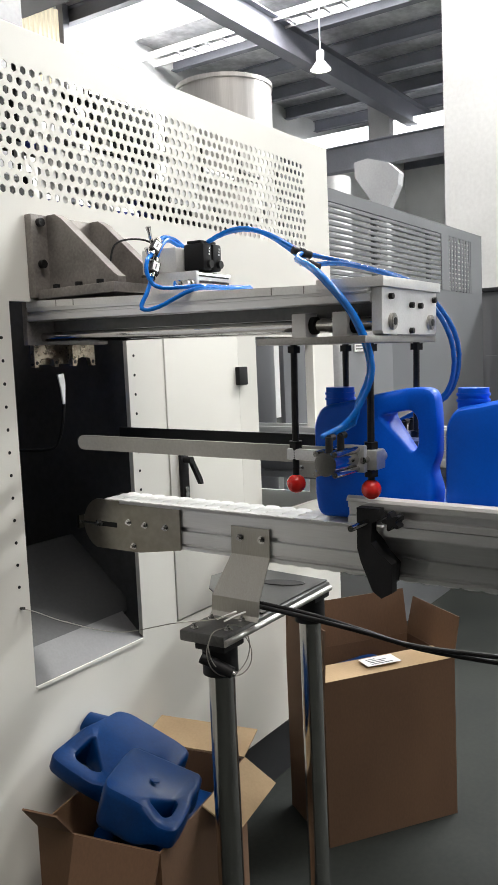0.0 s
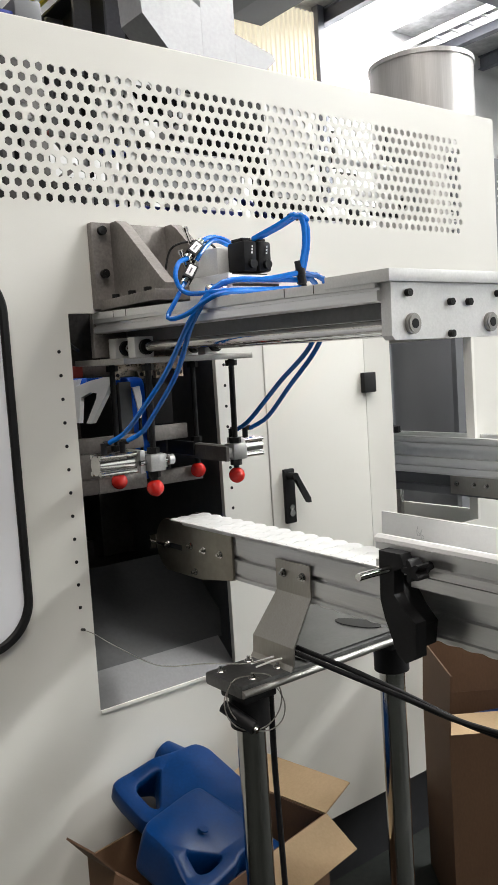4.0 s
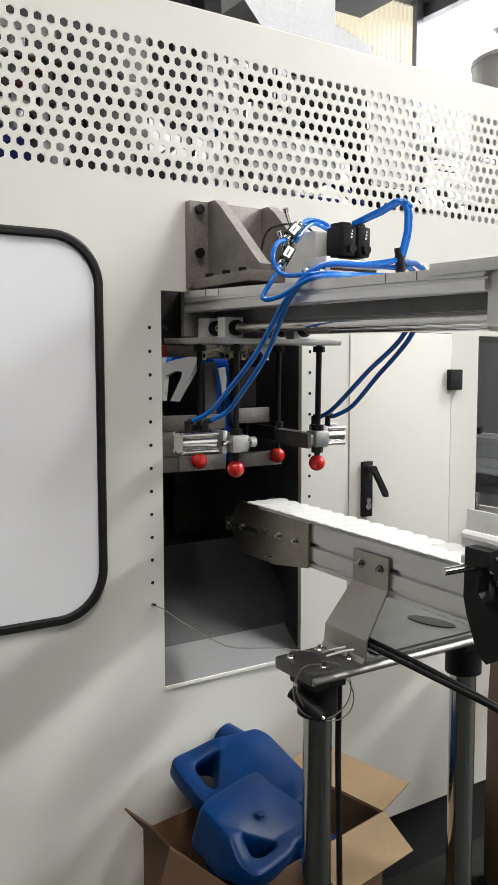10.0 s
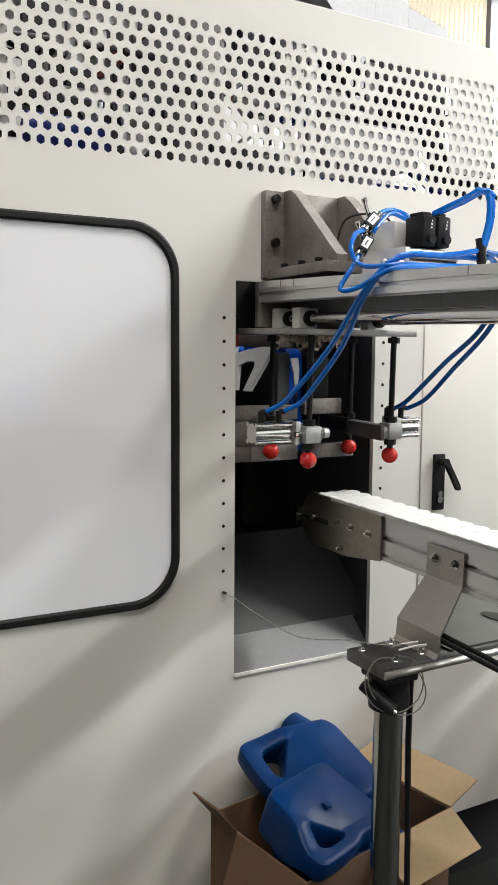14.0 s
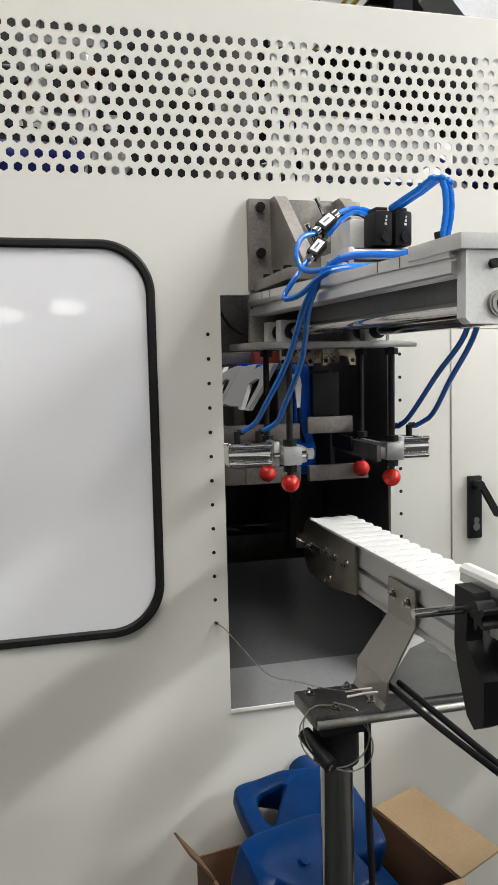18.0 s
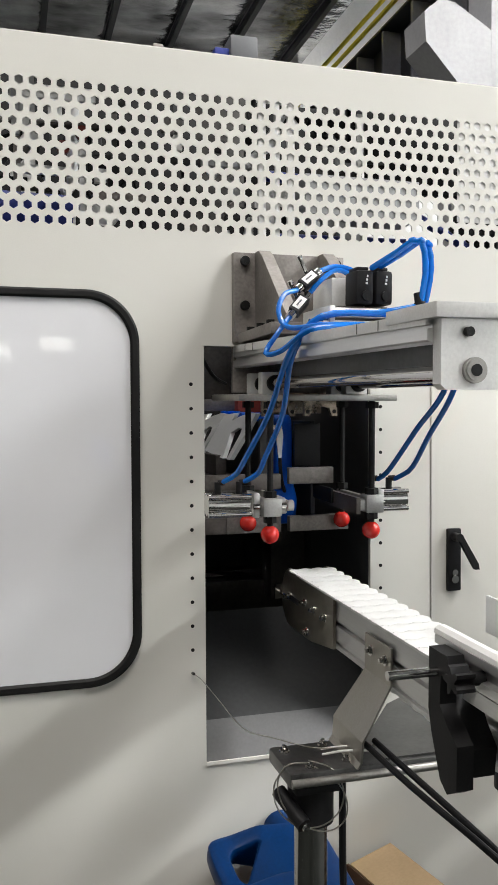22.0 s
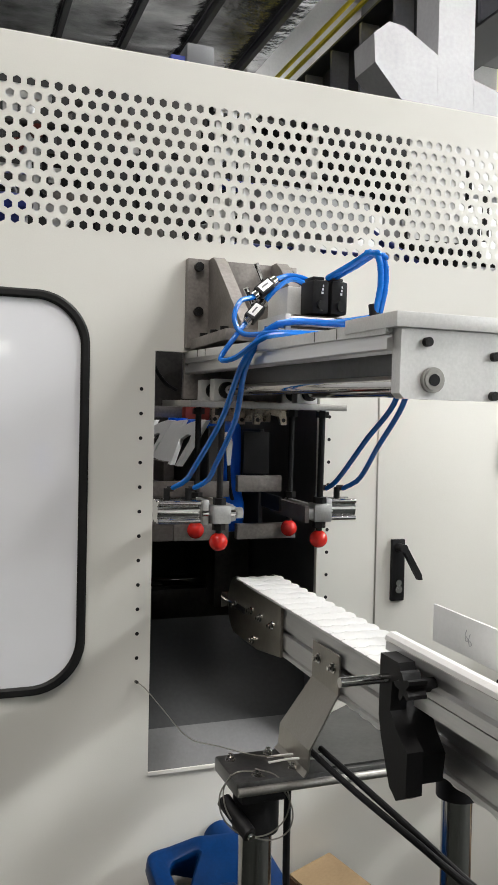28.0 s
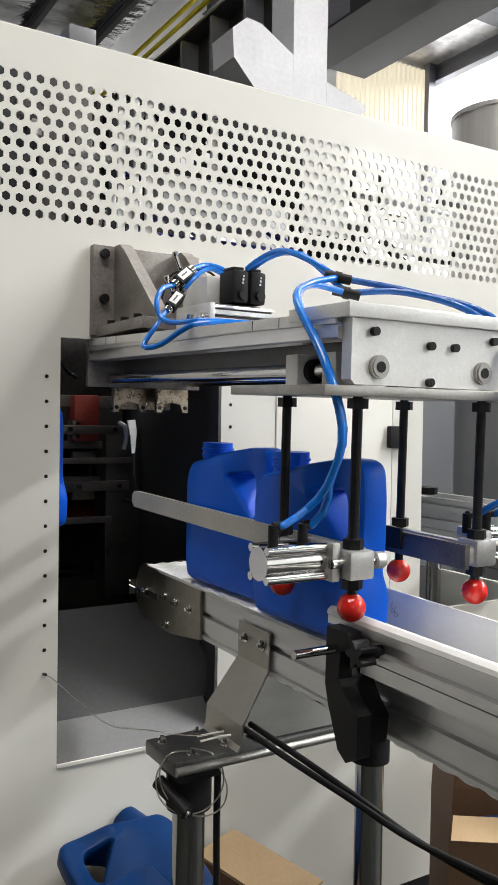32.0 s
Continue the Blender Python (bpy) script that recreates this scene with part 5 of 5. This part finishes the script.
part("paper_label", boxed(0.155, 0.265, 0.027, 0.088, 0.4945, 0.4955), PAPER, big, "white printed paper label")
for i in range(4):
    part("print", boxed(0.172, 0.172 + (0.07, 0.05, 0.06, 0.03)[i], 0.035 + i * 0.012, 0.040 + i * 0.012, 0.4956, 0.496), INK, big)
R = lambda deg, axis: Matrix.Rotation(radians(deg), 4, axis)


def lying(o, y, z):
    """Pose of a jug from its base corner and its own y and z directions."""
    y, z = Vector(y).normalized(), Vector(z)
    z = (z - y * z.dot(y)).normalized()
    x = y.cross(z)
    m = Matrix((x, y, z)).transposed().to_4x4()
    m.translation = Vector(o)
    return m


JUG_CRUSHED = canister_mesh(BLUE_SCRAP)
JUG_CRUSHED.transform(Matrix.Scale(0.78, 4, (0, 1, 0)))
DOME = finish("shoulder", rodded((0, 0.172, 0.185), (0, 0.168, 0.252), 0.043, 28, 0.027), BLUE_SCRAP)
BIG = pose(0.768, -0.288, FZ, 0, 0, -35.5)
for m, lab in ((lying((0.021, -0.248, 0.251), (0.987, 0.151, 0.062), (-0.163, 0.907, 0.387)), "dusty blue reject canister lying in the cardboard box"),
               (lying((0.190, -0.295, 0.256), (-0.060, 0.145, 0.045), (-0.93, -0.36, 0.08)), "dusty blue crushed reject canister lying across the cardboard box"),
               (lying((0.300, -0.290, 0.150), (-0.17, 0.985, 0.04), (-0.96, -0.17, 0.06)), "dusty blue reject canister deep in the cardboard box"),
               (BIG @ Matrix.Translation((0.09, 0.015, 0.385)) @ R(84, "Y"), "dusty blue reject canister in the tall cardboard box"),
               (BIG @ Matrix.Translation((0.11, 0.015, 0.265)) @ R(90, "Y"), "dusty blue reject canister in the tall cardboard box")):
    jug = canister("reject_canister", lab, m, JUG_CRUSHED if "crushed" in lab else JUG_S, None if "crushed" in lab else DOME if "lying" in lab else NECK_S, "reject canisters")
    if "crushed" in lab:
        part("embossed_mark", rodded((0.039, 0.088, 0.112), (0.0416, 0.088, 0.112), 0.010, 24, 0.009), BLUE_SCRAP, jug, "raised round moulded mark")

# ---- cables and wires ----
for k, dy in enumerate((0.0, -0.014)):
    tagged(part("black_cable", tube(bmesh.new(), [(0.124 + 0.018 * k, -0.485, 0.712), (0.138 + 0.018 * k, -0.600, 0.698), (0.166 + 0.016 * k, -0.70, 0.677 - 0.004 * k), (0.200 + 0.012 * k, -0.80, 0.652 - 0.008 * k), (0.26, -0.96, 0.635 - 0.012 * k), (0.36, -1.20, 0.60 - 0.014 * k), (0.55, -1.60, 0.45), (0.75, -2.0, 0.18), (0.85 + 0.03 * k, -2.3, 0.008)], 0.0046, 70, 10), BLACK), "black power cable hanging from the conveyor stand", "cable", "stand cables")
tagged(part("black_cable", tube(bmesh.new(), [(0.105, -0.452, 0.656), (0.108, -0.446, 0.5), (0.118, -0.440, 0.3), (0.13, -0.43, 0.02), (0.14, -0.42, FZ + 0.008), (0.2, -0.415, FZ + 0.008)], 0.0055, 40, 10), BLACK), "black cable hanging down behind the stand leg", "cable", "stand cables")
wire = [(-0.027, 0.0, 0.682), (-0.015, -0.03, 0.676), (0.0, -0.10, 0.660), (0.01, -0.24, 0.655), (0.02, -0.38, 0.690), (0.06, -0.44, 0.694), (0.10, -0.47, 0.700)]
tagged(part("steel_wire", tube(bmesh.new(), wire, 0.0009, 60, 6), STEEL), "thin steel wire from the wall screw to the stand", "wire")
for k in range(2):
    loop = [(0.036 + 0.048 * math.sin(a) + 0.006 * k, -0.492 - 0.016 * math.sin(a * 0.9), 0.650 + 0.048 * math.cos(a + 0.3 * k) - 0.006 * k) for a in [i * 0.7 for i in range(9 + k)]]
    tagged(part("steel_wire", tube(bmesh.new(), loop, 0.0011, 60, 6), STEEL), "coiled loose steel wire round the stand collar", "wire", "wire coils")
tagged(part("wall_screw", rodded((-0.027, 0.0, 0.682), (-0.027, -0.012, 0.684), 0.003, 10), DARK_STEEL), "small screw in the machine wall holding a wire", "screw")
for p in (((0.075, -0.44, 0.69), (0.11, -0.465, 0.70), (0.145, -0.49, 0.705)), ((0.07, -0.46, 0.69), (0.10, -0.48, 0.70), (0.135, -0.50, 0.703))):
    tagged(part("cable_tie", tube(bmesh.new(), p, 0.0018, 16, 6), WHITE), "white plastic cable tie on the stand", "cable tie", "cable ties")

# ---- second conveyor, coming out of the far opening ----
C2 = Matrix.Translation((1.075, 0.05, -0.02)) @ leaning(0.905, 0.6)
conv2 = thing("bottle_conveyor", "second slim aluminium conveyor with tall guide rails", "conveyor", C2)


def profile2(x, out, z0, z1, y0, y1):
    f, d, h = x, -out, z1 - z0
    return prism(bmesh.new(), [(f, z1), (f, z0 + 0.62 * h), (f + d * 0.008, z0 + 0.6 * h), (f + d * 0.008, z0 + 0.42 * h), (f, z0 + 0.4 * h), (f, z0), (f + d * 0.02, z0), (f + d * 0.02, z1)], "y", y0, y1)


part("side_rail", profile2(0.158, -1, 0.800, 0.860, -3.5, 0.6), GREY_PANEL, conv2)
part("side_rail", profile2(0.228, 1, 0.800, 0.860, -3.5, 0.6), ALU, conv2)
part("wear_deck", boxed(0.15, 0.235, -3.5, 0.6, 0.861, 0.870), WHITE, conv2)
for x, o in ((0.125, -1), (0.262, 1)):
    part("upper_guide", profile2(x, o, 0.945, 0.978, -3.5, 0.6), ALU, conv2)
    part("lower_guide", profile2(x, o, 0.868, 0.915, -3.5, 0.6), ALU, conv2)
    part("guide_back", boxed(min(x - o * 0.019, x - o * 0.021), max(x - o * 0.019, x - o * 0.021), -3.5, 0.6, 0.90, 0.955), GALV, conv2)
jp = part("joint_plate", boxed(0.151, 0.1575, -0.235, -0.005, 0.806, 0.866), STEEL, conv2, "stainless joint plate with four bolts")
for y in (-0.03, -0.09, -0.135, -0.20):
    part("bolt", hex_bolt(bmesh.new(), (0.151, y, 0.838), (-1, 0, 0), 0.006, 0.004), CHROME, jp)
part("clamp_knob", rodded((0.10, 0.18, 0.99), (0.10, 0.18, 1.01), 0.03, 9), BLACK, conv2)
for y in (0.35, -2.9):
    for x in (0.12, 0.30):
        part("leg", rodded((x, y, FZ + 0.02), (x, y, 0.80), 0.024, 24), CHROME, conv2)
link2 = finish("chain_link", chain_link(), WHITE)
for i in range(80):
    o = new("chain_link", link2)
    o.parent, o.location = conv2, (0, 0.4 - i * PITCH, -0.028)
# conveyor 1, further supports
for y in (-1.6, -3.0):
    st = thing("conveyor_support", "polished steel tube leg under the conveyor", "leg", group="conveyor legs")
    part("tube", rodded((0.193, y, FZ), (0.193, y, 0.725 + 0.022 * y), 0.024, 24), CHROME, st)
    part("collar", rodded((0.193, y, 0.705 + 0.022 * y), (0.193, y, 0.775 + 0.022 * y), 0.034, 24), BLACK, st)

# inside of the far opening
part("cabinet_back", boxed(CX1 - 0.03, RX - 0.013, 1.10, 1.12, 0.1, 1.45), GREY_PANEL, enclosure)
part("cabinet_side", boxed(CX1 - 0.03, CX1 - 0.015, 0.05, 1.10, 0.1, 1.45), GREY_LIGHT, enclosure)
part("cabinet_top", boxed(CX1 - 0.03, RX - 0.013, 0.05, 1.10, 1.43, 1.45), GREY_LIGHT, enclosure)

# ---- second machine and what stands beside it ----
m2 = thing("grey_machine", "dark grey machine enclosure with slotted upper panel", "machine")
part("top_band", boxed(1.62, 4.08, 0.30, 0.32, 1.845, 1.90), GREY_PANEL, m2)
part("lower_band", boxed(1.62, 4.08, 0.30, 0.32, 1.30, 1.535), GREY_PANEL, m2)
part("end_band", boxed(3.93, 4.08, 0.30, 0.32, 1.535, 1.845), GREY_PANEL, m2)
slat = finish("slat", boxed(1.62, 3.93, 0.302, 0.312, -0.0085, 0.0085, 0.002), GREY_PANEL)
for i in range(12):
    o = new("slat", slat)
    o.parent, o.location = m2, (0, 0, 1.548 + i * 0.026)
for i in range(9):
    part("slot_bar", boxed(1.64 + i * 0.042, 1.662 + i * 0.042, 0.2985, 0.3015, 1.535, 1.845), GREY_PANEL, m2)
for i in range(4):
    for x0 in (3.46, 3.68):
        part("slot_bar", boxed(x0 + i * 0.05, x0 + 0.026 + i * 0.05, 0.2985, 0.3015, 1.535, 1.845), GREY_PANEL, m2)
part("blank_panel", boxed(3.36, 3.46, 0.297, 0.3015, 1.535, 1.845), GREY_PANEL, m2)
part("blank_panel", boxed(3.86, 3.93, 0.297, 0.3015, 1.535, 1.845), GREY_PANEL, m2)
for x in (1.75, 2.5, 3.2):
    part("mullion", boxed(x, x + 0.03, 0.312, 0.33, 1.535, 1.845), GREY_PANEL, m2)
part("frame_post", boxed(1.60, 1.95, 0.30, 0.32, FZ, 1.30), GREY_PANEL, m2)
part("door_panel", boxed(2.10, 2.62, 0.285, 0.30, 0.25, 1.26, 0.004), GREY_PANEL, m2)
part("recess", boxed(1.95, 2.10, 0.40, 0.42, FZ, 1.30), GIRDER, m2)
part("side_panel", boxed(2.62, 4.08, 0.30, 0.32, FZ, 1.30), GREY_PANEL, m2)
part("rear_panel", boxed(1.62, 4.08, 1.9, 1.92, FZ, 1.70), GREY_PANEL, m2)
part("name_plate", boxed(2.19, 2.40, 0.279, 0.284, 1.205, 1.255), PAPER, m2, "small white sign plate")
for i in range(3):
    part("print", boxed(2.20, 2.39, 0.2775, 0.279, 1.214 + i * 0.013, 1.220 + i * 0.013), INK, m2)
m3 = thing("grey_cabinet", "grey steel control cabinet with a pale square plate", "cabinet")
part("cabinet_body", boxed(4.20, 4.9, -1.2, 0.66, FZ, 1.56, 0.006), GREY_PANEL, m3)
part("cabinet_lid", boxed(4.17, 4.93, -1.23, 0.69, 1.562, 1.585, 0.004), GIRDER, m3)
part("pale_plate", boxed(4.187, 4.199, 0.36, 0.56, 1.25, 1.43, 0.002), GREY_LIGHT, m3)
for y0, y1 in ((0.38, 0.60), (0.05, 0.32), (-0.40, -0.05)):
    part("door_panel", boxed(4.183, 4.199, y0, y1, 0.55, 1.15, 0.006), GREY_PANEL, m3)
hopper = thing("steel_hopper", "polished stainless steel hopper drum behind the machine", "hopper", pose(2.42, 1.08, 0))
part("drum", rodded((0, 0, 1.7), (0, 0, 2.56), 0.24, 64), HOPPER, hopper)
part("rim", rodded((0, 0, 2.545), (0, 0, 2.565), 0.246, 64), HOPPER, hopper)
part("lid", rodded((0, 0, 2.565), (0, 0, 2.60), 0.22, 48, 0.1), HOPPER, hopper)
part("stand_leg", rodded((0, 0, FZ), (0, 0, 1.7), 0.2, 24), GREY_PANEL, hopper)
drum2 = thing("steel_drum", "small steel drum on the grey machine", "drum", pose(6.4, 2.5, 0))
part("drum", rodded((0, 0, FZ), (0, 0, 2.95), 0.16, 32), GALV, drum2)


def duct(name, label, pts, y0, y1, axis="y"):
    t = thing(name, label, "duct")
    for p in pts:
        part("duct_section", prism(bmesh.new(), p, axis, y0, y1), GALV_WHITE, t, smooth=False)
    return t


duct("feed_duct", "pale square sheet-metal feed duct above the machine",
     ([(1.926, 3.309), (1.915, 3.475), (2.012, 3.558), (2.111, 3.548), (2.345, 3.42), (2.345, 3.10), (2.137, 3.089)],
      [(2.346, 3.10), (2.346, 7.19), (2.600, 7.19), (2.600, 3.10)],
      [(2.137, 1.92), (2.137, 3.088), (2.50, 3.088), (2.50, 1.92)],
      [(2.601, 3.11), (2.601, 3.315), (2.90, 3.24), (2.921, 3.20), (2.808, 3.102)]), 2.7, 2.95)
duct("feed_hopper", "white square hopper under a vertical feed duct",
     ([(3.24, 3.57), (3.06, 3.59), (2.79, 3.50), (2.654, 3.367), (2.67, 3.22), (2.81, 2.957), (2.946, 2.957), (3.237, 3.385)], [(2.83, FZ), (2.83, 2.956), (2.93, 2.956), (2.93, FZ)]), 8.4, 8.55, "x")
duct("far_duct", "white vertical sheet-metal duct hanging under the roof",
     ([(6.90, 7.19), (6.90, 6.98), (6.85, 6.82), (6.85, 5.6), (6.33, 5.6), (6.33, 6.74), (6.24, 6.95), (6.24, 7.19)],), 16.7, 16.9, "x")

# ---- everything that moves ----
SLIDE = [(0.0, -0.628), (0.54, -0.628), (0.61, -0.585), (0.69, -0.43), (0.77, -0.255), (0.84, -0.135), (0.90, -0.085), (1.0, -0.066), (1.3, -0.050), (1.45, -0.030), (1.7, -0.018), (2.0, -0.004), (2.4, 0.0), (28.70, 0.0), (28.85, -0.022), (29.0, -0.104), (29.2, -0.231), (29.4, -0.350), (29.6, -0.467), (29.8, -0.568), (30.0, -0.634), (30.2, -0.648), (32.0, -0.650)]


def slide_at(t):
    for (a, u), (b, v) in zip(SLIDE, SLIDE[1:]):
        if a <= t <= b:
            return u + (v - u) * (t - a) / (b - a)
    return SLIDE[-1][1]


HOSES = []
hoses = thing("air_hoses", "blue air hoses looping from the valve to the grippers", "hose")
V1, V2 = Vector((0.186, -0.385, 1.425)), Vector((0.198, -0.372, 1.425))
E1, E2 = Vector((-0.001, -0.116, 1.066)), Vector((0.040, -0.116, 1.066))
F1, F2 = Vector((0.357, -0.118, 1.068)), Vector((0.320, -0.118, 1.068))


def shapes(w):
    """The six hose lines, with the carriage at w of its way out (0 in, 1 out)."""
    s = Vector((0, -0.64 * w, -0.0142 * w))
    mix = lambda a, b: [Vector(p).lerp(Vector(q), w) for p, q in zip(a, b)]
    out = []
    U_in = [Vector((0.236, -0.446, 1.358)), Vector((0.246, -0.436, 1.346))]
    U_out = [Vector((0.222, -0.578, 1.386)), Vector((0.226, -0.594, 1.362))]
    for k in (0, 1):
        d = Vector((0.012 * k, 0.006 * k, 0.0))
        v = (V1, V2)[k]
        out.append(mix([v, Vector((0.206, -0.426, 1.441)) + d, Vector((0.227, -0.461, 1.4555)) + d, Vector((0.238, -0.460, 1.412)) + d, U_in[k]],
                       [v, v + Vector((0.010, -0.03, 0.014)), Vector((0.200, -0.462, 1.442)) + d, Vector((0.204, -0.520, 1.422)) + d, U_out[k]]))
    for k in (0, 1):
        d = Vector((0.010 * k, 0.010 * k, 0.0))
        e = (E1, E2)[k]
        out.append(mix([U_in[k], Vector((0.170, -0.432, 1.347)) + d, Vector((0.088, -0.412, 1.342)) + d * 0.6, Vector((0.052 + 0.006 * k, -0.368, 1.288)), Vector((0.046 + 0.024 * k, -0.280, 1.196)), Vector((0.030 + 0.036 * k, -0.190, 1.116)), e + Vector((0.026, -0.030, 0.020)), e + Vector((0.010, -0.004, 0.005))],
                       [U_out[k], Vector((0.150, -0.612, 1.366)) + d, Vector((0.062, -0.705, 1.325)) + d, Vector((0.050, -0.778, 1.248)) + d, Vector((0.057, -0.806, 1.165)) + d, Vector((0.054, -0.785, 1.104)) + d, (Vector((0.040, -0.762, 1.072)) if k == 0 else Vector((0.062, -0.772, 1.076))), e + s + Vector((0.010, -0.002, 0.004))]))
    for k in (0, 1):
        d = Vector((-0.022 * k, 0.004 * k, 0.0))
        e = (F1, F2)[k]
        parked = ([Vector((0.322, -0.375, 1.243)), Vector((0.324, -0.262, 1.163)), Vector((0.322, -0.160, 1.088))], [Vector((0.334, -0.383, 1.243)), Vector((0.352, -0.255, 1.150)), Vector((0.366, -0.165, 1.090))])[1 - k]
        out.append(mix([U_in[k], Vector((0.300, -0.440, 1.340)) + d] + parked + [e],
                       [U_out[k], Vector((0.315, -0.650, 1.362)) + d, Vector((0.338, -0.770, 1.315)) + d, Vector((0.352, -0.845, 1.215)) + d, Vector((0.366 - 0.02 * k, -0.830, 1.110)), e + s]))
    return out


COUNTS = (12, 12, 30, 30, 26, 26)
for h, n in enumerate(COUNTS):
    ln = max(sum((b - a).length for a, b in zip(q, q[1:])) for q in (smooth_line(shapes(w)[h], n) for w in (0.0, 1.0))) / n
    bm = rodded((0, 0, -ln * 0.54), (0, 0, ln * 0.54), 0.0048, 12)
    for z in (-ln * 0.54, ln * 0.54):
        bmesh.ops.create_uvsphere(bm, u_segments=12, v_segments=6, radius=0.0048, matrix=Matrix.Translation((0, 0, z)))
    me = finish("hose_piece", bm, HOSE if h < 4 else HOSE_DARK)
    row = []
    for i in range(n):
        o = new("hose_piece", me)
        o.parent = hoses
        row.append(o)
    HOSES.append(row)
union_mesh = finish("union", rod(rodded((0, 0, -0.020), (0, 0, 0.020), 0.0075, 14), (0, 0, -0.005), (0, 0, 0.005), 0.009, 14), BLACK)
UNIONS = []
for k in (0, 1):
    o = new("union", union_mesh)
    o.parent = hoses
    o["label"] = "black push-in hose union"
    UNIONS.append(o)


def along(a, b):
    d = b - a
    return Matrix.Translation((a + b) / 2) @ d.to_track_quat("Z", "Y").to_matrix().to_4x4()


def jug_pose(y, lift, x=XC):
    """A jug whose handle side is at y, that much above the sloping chain."""
    return pose(x, y, 0.9035 + 0.0218 * (y + 0.11) + lift, 1.25, 0, 0)


def motions():
    walk(carriage, [(t, ARM @ Matrix.Translation((0, s, 0))) for t, s in SLIDE])
    times = [t for t, _ in SLIDE]
    lines = {t: shapes(-slide_at(t) / 0.646) for t in times}
    for h, row in enumerate(HOSES):
        cut = {t: smooth_line(lines[t][h], len(row)) for t in times}
        for i, o in enumerate(row):
            walk(o, [(t, along(cut[t][i], cut[t][i + 1])) for t in times])
    for k, o in enumerate(UNIONS):
        aim = {t: Vector((0.1, -0.1, -1.0)).lerp(Vector((0.8, -0.5, -0.2)), -slide_at(t) / 0.65).normalized() * 0.02 for t in times}
        walk(o, [(t, along(lines[t][k][-1] - aim[t], lines[t][k][-1] + aim[t])) for t in times])
    # first pair: already on the chain, carried off
    for k in (0, 1):
        y = -0.853 - 0.25 * k
        walk(JUGS[k], [(0.0, jug_pose(y, 0)), (10.0, jug_pose(y - 1.41, 0)), (20.0, jug_pose(y - 2.82, 0)), (22.0, jug_pose(y - 3.0, 0)), (32.0, jug_pose(y - 3.0, 0))])
    # second pair: shifted into the nest, held, carried out, dropped, conveyed
    for k in (0, 1):
        y = 0.072 + 0.25 * k
        rows = [(0.0, jug_pose(y, 0.050, XC - 0.42)), (0.12, jug_pose(y, 0.050, XC - 0.42)), (0.24, jug_pose(y, 0.050, XC - 0.14)), (0.36, jug_pose(y, 0.050)), (28.70, jug_pose(y, 0.050))]
        held = (0.034, 0.044)[k]
        rows += [(t, jug_pose(y + s, held)) for t, s in SLIDE if 28.7 < t < 30.3]
        rows += [(30.55, jug_pose(y - 0.647, held)), (30.70, jug_pose(y - 0.647, 0.010)), (30.78, jug_pose(y - 0.648, 0.0)), (31.0, jug_pose(y - 0.672, 0, XC - (0.008, 0.003)[k])), (32.0, jug_pose(y - 0.813, 0, XC - (0.024, 0.008)[k]))]
        walk(JUGS[2 + k], rows)
    # third pair: waits beside the opening at the end
    for k in (0, 1):
        y = 0.03 + 0.25 * k
        walk(JUGS[4 + k], [(0.0, jug_pose(y, 0.05, XC - 0.95)), (29.9, jug_pose(y, 0.05, XC - 0.95)), (30.3, jug_pose(y, 0.05, -0.004)), (32.0, jug_pose(y, 0.05, -0.002))])
    # nest halves: come in with the jugs, part before the carriage goes out
    walk(nest_l, [(0.0, pose(-0.42, 0, 0)), (0.12, pose(-0.42, 0, 0)), (0.24, pose(-0.14, 0, 0)), (0.36, pose(0, 0, 0)), (28.0, pose(0, 0, 0)), (28.15, pose(-0.06, 0, 0)), (28.35, pose(-0.26, 0, 0)), (28.5, pose(-0.30, 0, 0)), (32.0, pose(-0.30, 0, 0))])
    walk(nest_r, [(0.0, pose(0.08, 0.75, 0)), (0.12, pose(0.08, 0.75, 0)), (0.24, pose(0.04, 0.3, 0)), (0.36, pose(0, 0, 0)), (28.0, pose(0, 0, 0)), (28.15, pose(0.02, 0.1, 0)), (28.35, pose(0.05, 0.5, 0)), (28.5, pose(0.06, 0.6, 0)), (32.0, pose(0.06, 0.6, 0))])


motions()
